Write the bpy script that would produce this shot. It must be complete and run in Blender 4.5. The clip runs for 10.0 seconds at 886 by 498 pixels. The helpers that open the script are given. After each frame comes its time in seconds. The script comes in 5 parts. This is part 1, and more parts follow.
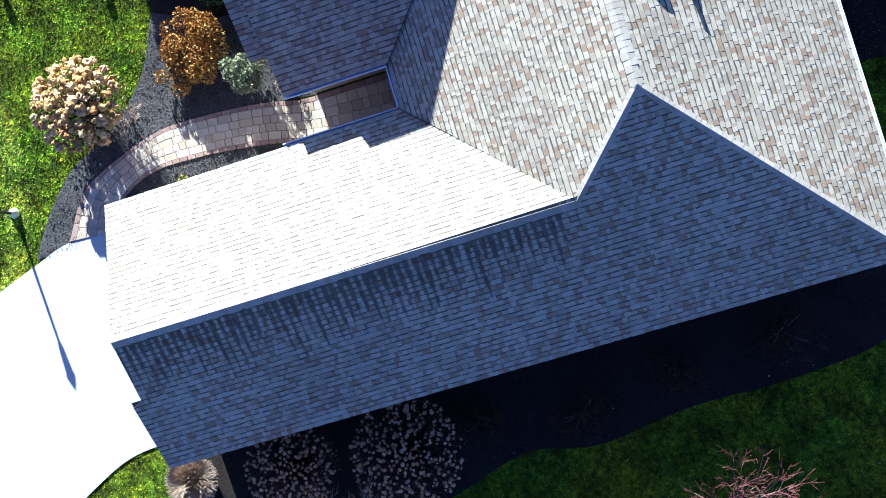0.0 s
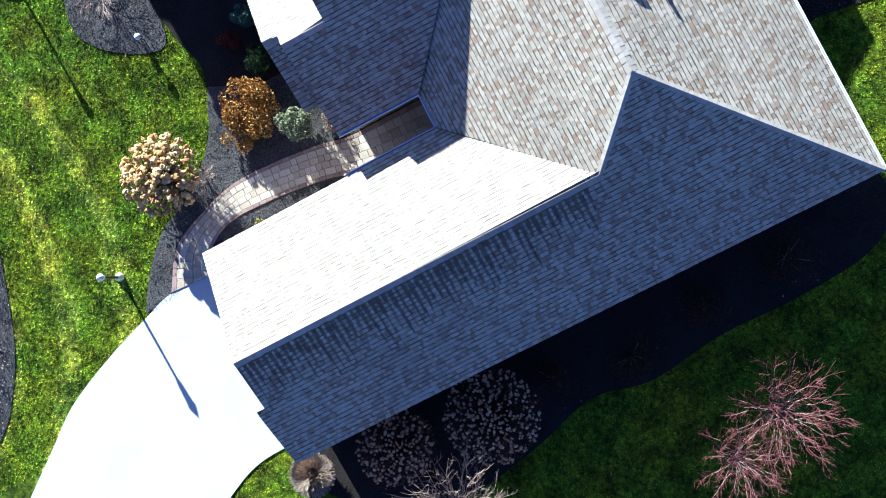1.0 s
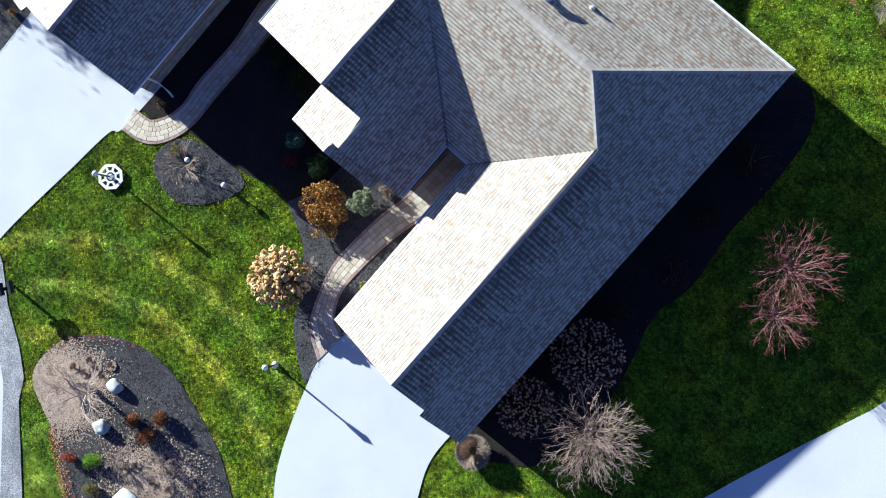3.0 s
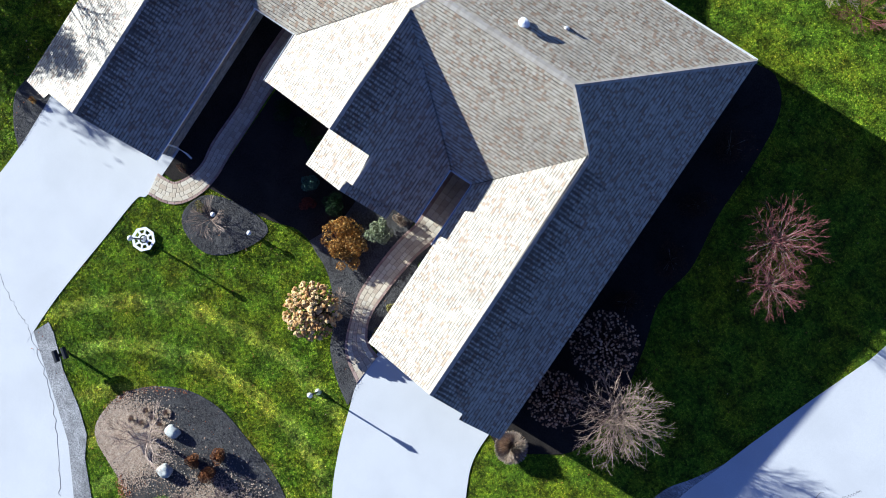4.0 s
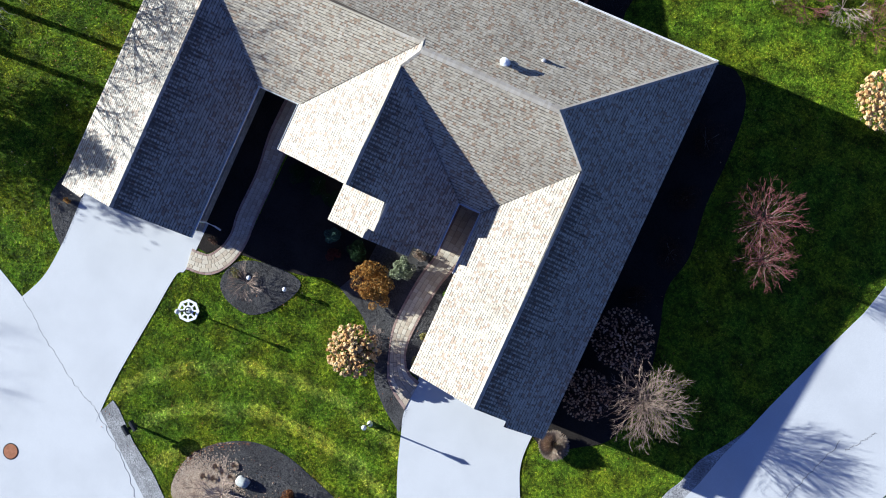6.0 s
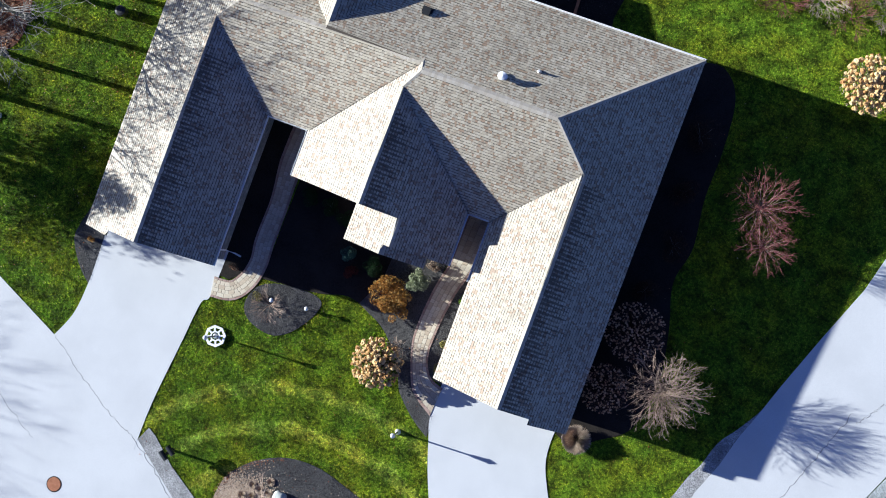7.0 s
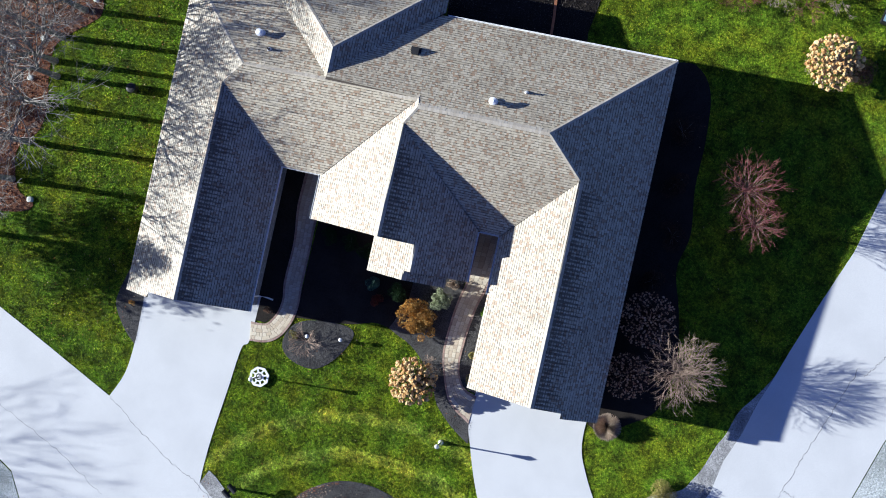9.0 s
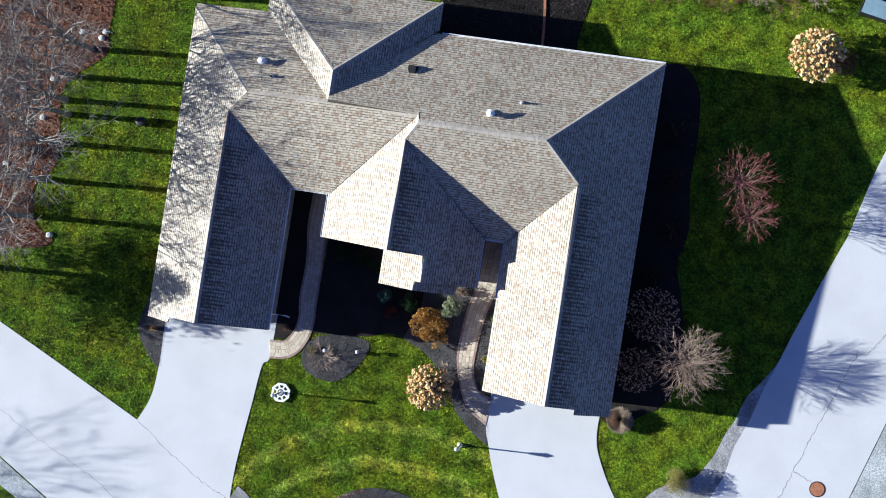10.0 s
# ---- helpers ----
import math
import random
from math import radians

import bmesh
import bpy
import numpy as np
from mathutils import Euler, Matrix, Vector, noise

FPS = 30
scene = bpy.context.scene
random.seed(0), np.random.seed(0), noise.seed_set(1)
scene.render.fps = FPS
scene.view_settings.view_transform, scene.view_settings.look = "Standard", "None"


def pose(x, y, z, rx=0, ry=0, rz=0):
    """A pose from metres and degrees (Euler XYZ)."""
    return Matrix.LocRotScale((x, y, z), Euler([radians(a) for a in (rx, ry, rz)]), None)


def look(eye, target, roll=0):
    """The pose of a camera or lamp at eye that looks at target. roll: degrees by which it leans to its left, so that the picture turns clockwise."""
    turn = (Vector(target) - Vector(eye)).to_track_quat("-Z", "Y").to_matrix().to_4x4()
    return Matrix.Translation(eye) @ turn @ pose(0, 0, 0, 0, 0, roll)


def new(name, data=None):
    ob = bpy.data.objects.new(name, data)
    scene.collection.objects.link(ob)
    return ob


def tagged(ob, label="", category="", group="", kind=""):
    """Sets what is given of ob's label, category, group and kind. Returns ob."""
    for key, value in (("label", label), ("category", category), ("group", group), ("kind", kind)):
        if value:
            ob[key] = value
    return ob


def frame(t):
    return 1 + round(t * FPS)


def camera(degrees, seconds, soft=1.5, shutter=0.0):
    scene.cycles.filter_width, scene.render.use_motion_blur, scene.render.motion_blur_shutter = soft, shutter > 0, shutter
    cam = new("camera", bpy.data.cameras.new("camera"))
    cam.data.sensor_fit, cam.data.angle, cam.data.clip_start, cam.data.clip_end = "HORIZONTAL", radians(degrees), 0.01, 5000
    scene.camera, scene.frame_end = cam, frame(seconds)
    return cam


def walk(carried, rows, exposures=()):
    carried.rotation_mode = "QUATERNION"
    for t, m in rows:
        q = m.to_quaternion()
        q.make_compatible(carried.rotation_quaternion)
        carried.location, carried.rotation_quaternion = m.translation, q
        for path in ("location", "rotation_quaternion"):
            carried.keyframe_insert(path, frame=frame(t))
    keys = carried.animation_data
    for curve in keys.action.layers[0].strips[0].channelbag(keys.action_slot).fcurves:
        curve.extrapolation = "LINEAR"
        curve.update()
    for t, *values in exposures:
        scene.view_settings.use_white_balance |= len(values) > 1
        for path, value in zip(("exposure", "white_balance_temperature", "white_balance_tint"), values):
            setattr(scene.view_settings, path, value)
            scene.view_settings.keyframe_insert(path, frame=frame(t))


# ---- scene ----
cam = camera(40.50, 10.0, soft=1.0)


def place(x, y, z, heading, nod, lean):
    """The pose of the drone's camera: it looks down, nearly level."""
    return Matrix.Translation((x, y, z)) @ Matrix.Rotation(radians(heading), 4, "Z") @ Matrix.Rotation(radians(nod), 4, "X") @ Matrix.Rotation(radians(lean), 4, "Y")


PATH = [
    (0, place(1.406, 11.424, 30.944, 73.267, 0.549, 7.439)),
    (0.5, place(1.790, 10.838, 33.715, 68.055, 0.663, 7.259)),
    (1, place(2.156, 10.190, 36.453, 62.949, 0.845, 7.357)),
    (1.5, place(2.539, 9.596, 39.216, 57.608, 1.024, 7.394)),
    (2, place(2.865, 9.097, 42.000, 52.407, 1.125, 7.436)),
    (2.5, place(3.070, 8.650, 44.778, 46.896, 1.148, 7.602)),
    (3, place(3.161, 8.260, 47.431, 41.509, 1.197, 7.778)),
    (4.5, place(2.828, 7.798, 52.884, 31.224, 1.117, 7.496)),
    (5, place(2.694, 7.736, 54.082, 28.959, 1.129, 7.396)),
    (5.5, place(2.561, 7.669, 55.178, 26.790, 1.183, 7.336)),
    (7, place(2.350, 7.451, 58.612, 20.341, 1.197, 7.613)),
    (7.5, place(2.329, 7.412, 59.653, 18.369, 1.181, 7.707)),
    (8, place(2.309, 7.397, 60.701, 16.410, 1.143, 7.755)),
    (8.5, place(2.314, 7.409, 61.783, 14.502, 1.081, 7.866)),
    (9, place(2.361, 7.444, 62.884, 12.523, 1.023, 7.980)),
    (9.5, place(2.457, 7.480, 63.961, 10.625, 0.945, 8.152)),
    (10, place(2.582, 7.527, 65.045, 8.964, 0.902, 8.331)),
]
walk(cam, PATH, [(0, 2.35, 4950, 2), (1, 2.22, 4950, 2), (3, 1.8, 5100, 3), (5.5, 1.58, 5250, 4), (10, 1.6, 5350, 5)])

# ---- world, sun and exposure ----
SUN_ELEVATION = 18.0
SUN_FROM = Vector((-0.947, -0.06, 0.0)).normalized()
sun_dir = Vector((SUN_FROM.x * math.cos(radians(SUN_ELEVATION)), SUN_FROM.y * math.cos(radians(SUN_ELEVATION)), math.sin(radians(SUN_ELEVATION))))
world = bpy.data.worlds.new("sky")
scene.world = world
world.use_nodes = True
wn = world.node_tree
sky = wn.nodes.new("ShaderNodeTexSky")
sky.sky_type = "NISHITA"
sky.sun_disc = False
sky.sun_elevation = radians(SUN_ELEVATION)
sky.sun_rotation = math.atan2(SUN_FROM.x, SUN_FROM.y)
sky.air_density, sky.dust_density, sky.ozone_density = 0.8, 0.6, 2.0
wn.nodes["Background"].inputs["Strength"].default_value = 0.046
haze = wn.nodes.new("ShaderNodeHueSaturation")
haze.inputs["Saturation"].default_value = 1.2
haze.inputs["Hue"].default_value = 0.529
wn.links.new(sky.outputs["Color"], haze.inputs["Color"])
wn.links.new(haze.outputs["Color"], wn.nodes["Background"].inputs["Color"])
sun_data = bpy.data.lights.new("sun", "SUN")
sun_data.energy, sun_data.angle, sun_data.color = 5.0, radians(0.5), (1.0, 0.9, 0.77)
sun = new("sun", sun_data)
sun.matrix_world = look(sun_dir * 80, (0, 0, 0))


# ---- materials ----
def material(name, rough=0.9, metal=0.0):
    m = bpy.data.materials.new(name)
    m.use_nodes = True
    b = m.node_tree.nodes["Principled BSDF"]
    b.inputs["Roughness"].default_value, b.inputs["Metallic"].default_value = rough, metal
    b.inputs["Specular IOR Level"].default_value = 0.12 if rough > 0.8 else 0.3
    return m, m.node_tree, b


def node(nt, kind, **inputs):
    n = nt.nodes.new(kind)
    for k, v in inputs.items():
        n.inputs[k.replace("_", " ")].default_value = v
    return n


def ramp(nt, fac, stops):
    r = nt.nodes.new("ShaderNodeValToRGB")
    el = r.color_ramp.elements
    while len(el) < len(stops):
        el.new(0.5)
    for e, (p, c) in zip(el, stops):
        e.position, e.color = p, (*c, 1)
    nt.links.new(fac, r.inputs["Fac"])
    return r.outputs["Color"]


def noise_at(nt, scale, detail=5, rough=0.6, space="Object"):
    tc = nt.nodes.new("ShaderNodeTexCoord")
    n = node(nt, "ShaderNodeTexNoise", Scale=scale, Detail=detail, Roughness=rough)
    nt.links.new(tc.outputs[space], n.inputs["Vector"])
    return n.outputs["Fac"]


def mix(nt, fac, a, b, mode="MIX"):
    m = nt.nodes.new("ShaderNodeMix")
    m.data_type, m.blend_type = "RGBA", mode
    for value, slot in ((fac, m.inputs[0]), (a, m.inputs[6]), (b, m.inputs[7])):
        if isinstance(value, (int, float)):
            slot.default_value = value
        elif isinstance(value, tuple):
            slot.default_value = (*value, 1)
        else:
            nt.links.new(value, slot)
    return m.outputs[2]


def bump(nt, b, height, strength, distance):
    n = node(nt, "ShaderNodeBump", Strength=strength, Distance=distance)
    nt.links.new(height, n.inputs["Height"])
    nt.links.new(n.outputs["Normal"], b.inputs["Normal"])


def two_scale(name, dark, light, fine, coarse, rough=0.9, bump_size=0.01, tint=None, amount=0.5, metal=0.0, strength=0.6):
    """A surface whose colour runs from dark to light with fine grain, under broad stains towards tint."""
    m, nt, b = material(name, rough, metal)
    f = noise_at(nt, fine)
    c = ramp(nt, f, [(0.3, dark), (0.7, light)])
    s = ramp(nt, noise_at(nt, coarse, 4), [(0.4, (0, 0, 0)), (0.65, (amount,) * 3)])
    c = mix(nt, s, c, tint or tuple(0.7 * v for v in dark))
    nt.links.new(c, b.inputs["Base Color"])
    if bump_size:
        bump(nt, b, f, strength, bump_size)
    return m


def pieces(name, colours, fine=30, rough=0.85, island=True, wear=0.25, bump_size=0.004):
    """A surface of many pieces, each with its own colour out of the given ones."""
    m, nt, b = material(name, rough)
    if island:
        r = nt.nodes.new("ShaderNodeNewGeometry").outputs["Random Per Island"]
    else:
        r = nt.nodes.new("ShaderNodeObjectInfo").outputs["Random"]
    c = ramp(nt, r, [(i / len(colours), k) for i, k in enumerate(colours)])
    c.node.color_ramp.interpolation = "CONSTANT"
    f = noise_at(nt, fine)
    g = ramp(nt, f, [(0.25, (0.55,) * 3), (0.75, (1.15,) * 3)])
    c = mix(nt, 0.7, c, g, "MULTIPLY")
    s = ramp(nt, noise_at(nt, 0.35, 5), [(0.42, (1, 1, 1)), (0.7, (1 - wear,) * 3)])
    c = mix(nt, 1.0, c, s, "MULTIPLY")
    nt.links.new(c, b.inputs["Base Color"])
    bump(nt, b, f, 0.5, bump_size)
    return m


SHINGLE_TONES = [(0.31, 0.275, 0.215), (0.34, 0.305, 0.24), (0.27, 0.232, 0.178), (0.36, 0.325, 0.262), (0.3, 0.268, 0.21), (0.37, 0.335, 0.275), (0.225, 0.162, 0.112), (0.32, 0.285, 0.222), (0.265, 0.222, 0.17), (0.35, 0.315, 0.25), (0.24, 0.178, 0.125), (0.33, 0.3, 0.245), (0.26, 0.23, 0.185)]
SHINGLE_TONES = [(1.3 * r, 1.27 * g, 1.2 * b) for r, g, b in SHINGLE_TONES]
SHINGLE = pieces("roof_shingle", SHINGLE_TONES, 60, 0.58, wear=0.2)
SHINGLE_SINGLE = pieces("single_roof_shingle", SHINGLE_TONES, 60, 0.58, island=False, wear=0.2)
for m in (SHINGLE, SHINGLE_SINGLE):
    m.node_tree.nodes["Principled BSDF"].inputs["Specular IOR Level"].default_value = 0.35
# Shadow line put into the tab's colour, like the band printed on laminated shingles.
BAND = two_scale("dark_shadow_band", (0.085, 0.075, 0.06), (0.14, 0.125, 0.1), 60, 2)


def stained_shingle(name, ridge):
    """Shingles with thin dark algae streaks that run down from a ridge and fade out."""
    m = SHINGLE.copy()
    m.name = name
    nt = m.node_tree
    b = nt.nodes["Principled BSDF"]
    plain = b.inputs["Base Color"].links[0].from_socket
    tc = nt.nodes.new("ShaderNodeTexCoord")
    sep = nt.nodes.new("ShaderNodeSeparateXYZ")
    nt.links.new(tc.outputs["Object"], sep.inputs[0])
    def calc(op, x, y):
        q = nt.nodes.new("ShaderNodeMath")
        q.operation = op
        for k, i in ((x, 0), (y, 1)):
            if isinstance(k, (int, float)):
                q.inputs[i].default_value = k
            else:
                nt.links.new(k, q.inputs[i])
        return q.outputs[0]
    com = nt.nodes.new("ShaderNodeCombineXYZ")
    nt.links.new(calc("MULTIPLY", sep.outputs["X"], 0.35), com.inputs[0])
    nt.links.new(calc("MULTIPLY", sep.outputs["Y"], 3.2), com.inputs[1])
    n = nt.nodes.new("ShaderNodeTexNoise")
    n.inputs["Scale"].default_value, n.inputs["Detail"].default_value = 1.0, 3
    nt.links.new(com.outputs[0], n.inputs["Vector"])
    comb = calc("MULTIPLY", calc("ADD", calc("SINE", calc("MULTIPLY", sep.outputs["Y"], 6.2832 / 0.2), 0.0), 0.25), 0.3)
    away = calc("SUBTRACT", sep.outputs["X"], ridge)
    level = calc("SUBTRACT", calc("ADD", calc("MULTIPLY", n.outputs["Fac"], 1.35), comb), calc("MULTIPLY", away, 0.52))
    level = calc("ADD", level, calc("MULTIPLY", nt.nodes.new("ShaderNodeNewGeometry").outputs["Random Per Island"], 0.3))
    level = calc("SUBTRACT", level, calc("MULTIPLY", calc("MAXIMUM", calc("SUBTRACT", sep.outputs["Y"], 10.6), 0.0), 0.8))
    dark = ramp(nt, level, [(0.38, (1, 1, 1)), (0.78, (0.34, 0.32, 0.3))])
    nt.links.new(mix(nt, 1.0, plain, dark, "MULTIPLY"), b.inputs["Base Color"])
    return m


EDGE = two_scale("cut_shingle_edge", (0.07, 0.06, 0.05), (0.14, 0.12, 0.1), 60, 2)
ROOF_BASE = two_scale("roof_underlay", (0.09, 0.075, 0.06), (0.15, 0.125, 0.1), 40, 1.5)
CAP = pieces("ridge_cap_shingle", [(0.42, 0.375, 0.31), (0.39, 0.345, 0.28), (0.45, 0.405, 0.34)], 60, 0.85, wear=0.2)
WHITE = two_scale("white_painted_metal", (0.74, 0.74, 0.73), (0.8, 0.8, 0.79), 15, 2, 0.45, 0.001, (0.6, 0.6, 0.58), 0.3)
SIDING = two_scale("grey_brown_siding", (0.25, 0.21, 0.18), (0.32, 0.27, 0.235), 8, 1.2, 0.8, 0.003)
CONCRETE = two_scale("pale_concrete", (0.48, 0.48, 0.475), (0.56, 0.56, 0.55), 25, 0.35, 0.9, 0.004, (0.45, 0.45, 0.445), 0.6)
MULCH = two_scale("grey_weathered_mulch", (0.018, 0.017, 0.016), (0.105, 0.1, 0.095), 20, 0.8, 0.95, 0.05, (0.13, 0.126, 0.12), 0.4, strength=1.0)
# Mulch with shade put into its colour; real dark bark behind the house.
DARK_BARK_AND_SHADE = two_scale("dark_bark_and_shade_mulch", (0.006, 0.005, 0.0045), (0.03, 0.025, 0.021), 22, 0.8, 0.95, 0.03, (0.035, 0.03, 0.026), 0.35)
GRAVEL = two_scale("pale_gravel", (0.08, 0.078, 0.076), (0.56, 0.55, 0.53), 20, 1.0, 0.95, 0.04)


# ---- making meshes ----
def link_mesh(name, verts, faces, mat, parent=None, label="", smooth=False):
    me = bpy.data.meshes.new(name)
    me.from_pydata([tuple(v) for v in verts], [], faces)
    me.materials.append(mat)
    if smooth:
        me.shade_smooth()
    ob = new(name, me)
    ob.parent = parent
    if label:
        ob["label"] = label
    return ob


def part(name, bm, mat, parent, label=""):
    me = bpy.data.meshes.new(name)
    bm.to_mesh(me)
    bm.free()
    me.materials.append(mat)
    ob = new(name, me)
    ob.parent = parent
    if label:
        ob["label"] = label
    return ob


def root(name, label, category, at=(0, 0, 0), group="", kind="", turn=0):
    ob = new(name)
    ob.matrix_basis = pose(*at, 0, 0, turn)
    return tagged(ob, label, category, group, kind)


def curve_through(points, n=8, closed=False):
    """A smooth line through the points."""
    p = [Vector(q) for q in points]
    out, k = [], len(p)
    for i in range(k if closed else k - 1):
        a, b, c, d = (p[(i + j) % k] if closed else p[min(max(i + j, 0), k - 1)] for j in (-1, 0, 1, 2))
        for s in range(n):
            t = s / n
            out.append(0.5 * ((2 * b) + (c - a) * t + (2 * a - 5 * b + 4 * c - d) * t * t + (3 * b - a - 3 * c + d) * t ** 3))
    if not closed:
        out.append(p[-1])
    return out


from mathutils.geometry import tessellate_polygon


def slab(outline, z0, z1):
    """A flat piece with the given outline, from z0 up to z1."""
    bm = bmesh.new()
    pts = [Vector((q[0], q[1])) for q in outline]
    if sum(a.x * b.y - b.x * a.y for a, b in zip(pts, pts[1:] + pts[:1])) < 0:
        pts.reverse()
    lo, hi = [bm.verts.new((*q, z0)) for q in pts], [bm.verts.new((*q, z1)) for q in pts]
    for tri in tessellate_polygon([[Vector((*q, 0)) for q in pts]]):
        a, b, c = (hi[i] for i in tri)
        if (b.co - a.co).cross(c.co - a.co).z < 0:
            b, c = c, b
        bm.faces.new((a, b, c))
    n = len(pts)
    for i in range(n):
        bm.faces.new((lo[i], lo[(i + 1) % n], hi[(i + 1) % n], hi[i]))
    return bm


def box(bm, x0, x1, y0, y1, z0, z1, bevel=0.0):
    m = Matrix.Translation(((x0 + x1) / 2, (y0 + y1) / 2, (z0 + z1) / 2)) @ Matrix.Diagonal((x1 - x0, y1 - y0, z1 - z0, 1))
    made = bmesh.ops.create_cube(bm, size=1, matrix=m)
    if bevel:
        edges = list({e for v in made["verts"] for e in v.link_edges})
        bmesh.ops.bevel(bm, geom=edges, offset=bevel, segments=2, affect="EDGES")
    return bm


def tube(bm, pts, radii, sides=6):
    """A round bar along the points; radii at each point."""
    rings = []
    for i, p in enumerate(pts):
        d = (Vector(pts[min(i + 1, len(pts) - 1)]) - Vector(pts[max(i - 1, 0)])).normalized()
        u = d.orthogonal().normalized()
        w = d.cross(u)
        rings.append([bm.verts.new(Vector(p) + radii[i] * (math.cos(a) * u + math.sin(a) * w)) for a in (2 * math.pi * k / sides for k in range(sides))])
    for a, b in zip(rings, rings[1:]):
        for k in range(sides):
            bm.faces.new((a[k], a[(k + 1) % sides], b[(k + 1) % sides], b[k]))
    bm.faces.new(rings[-1])
    bm.faces.new(rings[0][::-1])
    return bm


PAVER = pieces("cream_paver", [(0.58, 0.5, 0.37), (0.62, 0.54, 0.41), (0.54, 0.45, 0.33), (0.64, 0.57, 0.44), (0.5, 0.41, 0.3)], 25, 0.9, False)
BORDER = pieces("rosy_border_paver", [(0.36, 0.25, 0.2), (0.4, 0.29, 0.24), (0.32, 0.22, 0.18)], 25, 0.9, False)
SAND = two_scale("joint_sand", (0.28, 0.25, 0.21), (0.38, 0.34, 0.29), 60, 2)
FROST = two_scale("frosted_grass", (0.18, 0.2, 0.17), (0.7, 0.72, 0.72), 16, 0.7, 0.95, 0.05)
CRACK = two_scale("crack_filler", (0.16, 0.155, 0.15), (0.3, 0.29, 0.28), 30, 2)
BARK = two_scale("grey_bark", (0.1, 0.088, 0.08), (0.36, 0.33, 0.3), 6, 2)
BARK_TAN = two_scale("tan_bark", (0.28, 0.2, 0.15), (0.5, 0.4, 0.32), 25, 2)
BARK_RED = two_scale("red_twig_bark", (0.1, 0.028, 0.03), (0.27, 0.105, 0.1), 3, 2)
BARK_DARK = two_scale("dark_stem_bark", (0.05, 0.03, 0.022), (0.11, 0.07, 0.05), 25, 2)
BARK_PALE = two_scale("pale_tan_bark", (0.22, 0.15, 0.11), (0.47, 0.37, 0.29), 4, 2)
STONE = two_scale("pale_boulder", (0.3, 0.31, 0.28), (0.52, 0.52, 0.48), 9, 2, 0.9, 0.02, (0.35, 0.38, 0.34), 0.5)
LEAF_ORANGE = pieces("orange_leaves", [(0.44, 0.22, 0.04), (0.54, 0.3, 0.07), (0.26, 0.12, 0.025), (0.5, 0.34, 0.12)], 5)
LEAF_SAGE = pieces("grey_green_leaves", [(0.26, 0.29, 0.16), (0.36, 0.39, 0.24), (0.18, 0.21, 0.1), (0.44, 0.45, 0.3)], 5)
LEAF_BLUE = pieces("blue_green_needles", [(0.06, 0.12, 0.1), (0.1, 0.17, 0.14), (0.04, 0.08, 0.07)], 5)
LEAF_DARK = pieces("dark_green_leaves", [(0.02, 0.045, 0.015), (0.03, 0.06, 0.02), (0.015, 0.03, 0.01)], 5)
LEAF_WINE = pieces("dark_red_leaves", [(0.12, 0.03, 0.025), (0.18, 0.05, 0.035), (0.08, 0.02, 0.02)], 5)
LEAF_LIME = pieces("bright_green_leaves", [(0.2, 0.36, 0.014), (0.26, 0.42, 0.03), (0.13, 0.27, 0.012)], 5)
LEAF_YELLOW = pieces("yellow_green_leaves", [(0.26, 0.22, 0.06), (0.2, 0.19, 0.05), (0.33, 0.28, 0.09)], 5)
DRY = pieces("dry_straw", [(0.4, 0.31, 0.22), (0.3, 0.22, 0.15), (0.5, 0.41, 0.31), (0.36, 0.26, 0.19)], 5)
DRY_BROWN = pieces("dry_brown_leaves", [(0.17, 0.09, 0.05), (0.23, 0.13, 0.08), (0.12, 0.065, 0.04)], 5)
BLOOM = pieces("dried_flower_heads", [(0.5, 0.31, 0.12), (0.58, 0.39, 0.17), (0.4, 0.22, 0.08), (0.62, 0.45, 0.22)], 45, bump_size=0.02)
BLOOM_DULL = pieces("faded_flower_heads", [(0.5, 0.3, 0.17), (0.6, 0.4, 0.25), (0.38, 0.21, 0.12)], 45, bump_size=0.02)
LITTER = pieces("fallen_leaves", [(0.3, 0.1, 0.04), (0.36, 0.15, 0.06), (0.18, 0.055, 0.025), (0.4, 0.22, 0.1), (0.5, 0.38, 0.24), (0.1, 0.035, 0.02)], 8)
CHIP = pieces("mulch_chips", [(0.03, 0.028, 0.027), (0.06, 0.056, 0.053), (0.1, 0.096, 0.092), (0.19, 0.185, 0.18), (0.045, 0.041, 0.038), (0.08, 0.076, 0.072), (0.13, 0.126, 0.12), (0.05, 0.047, 0.044)], 8)
CHIP_DARK = pieces("dark_bark_chips", [(0.012, 0.009, 0.008), (0.05, 0.036, 0.028), (0.03, 0.022, 0.018), (0.1, 0.08, 0.066), (0.02, 0.015, 0.012), (0.2, 0.17, 0.15)], 8, 0.5)
# DRY_BROWN darkened to about a third: house shade put into the leaf colour.
DRY_SHADED = pieces("shade_darkened_dry_leaves", [(0.05, 0.028, 0.018), (0.075, 0.042, 0.028), (0.03, 0.017, 0.012)], 5)
LEAF_RED = pieces("orange_red_leaves", [(0.34, 0.07, 0.03), (0.42, 0.12, 0.05), (0.22, 0.04, 0.025)], 5)
LEAF_MOUND = pieces("rust_brown_leaves", [(0.26, 0.11, 0.04), (0.34, 0.16, 0.06), (0.16, 0.06, 0.03)], 5)
STRAW = pieces("pale_straw", [(0.42, 0.32, 0.22), (0.54, 0.44, 0.32), (0.3, 0.21, 0.14), (0.48, 0.36, 0.26)], 5)
LEAF_GROUND = two_scale("leaf_litter_ground", (0.05, 0.022, 0.014), (0.24, 0.11, 0.06), 14, 0.9, 0.95, 0.04, (0.035, 0.026, 0.022), 0.7)
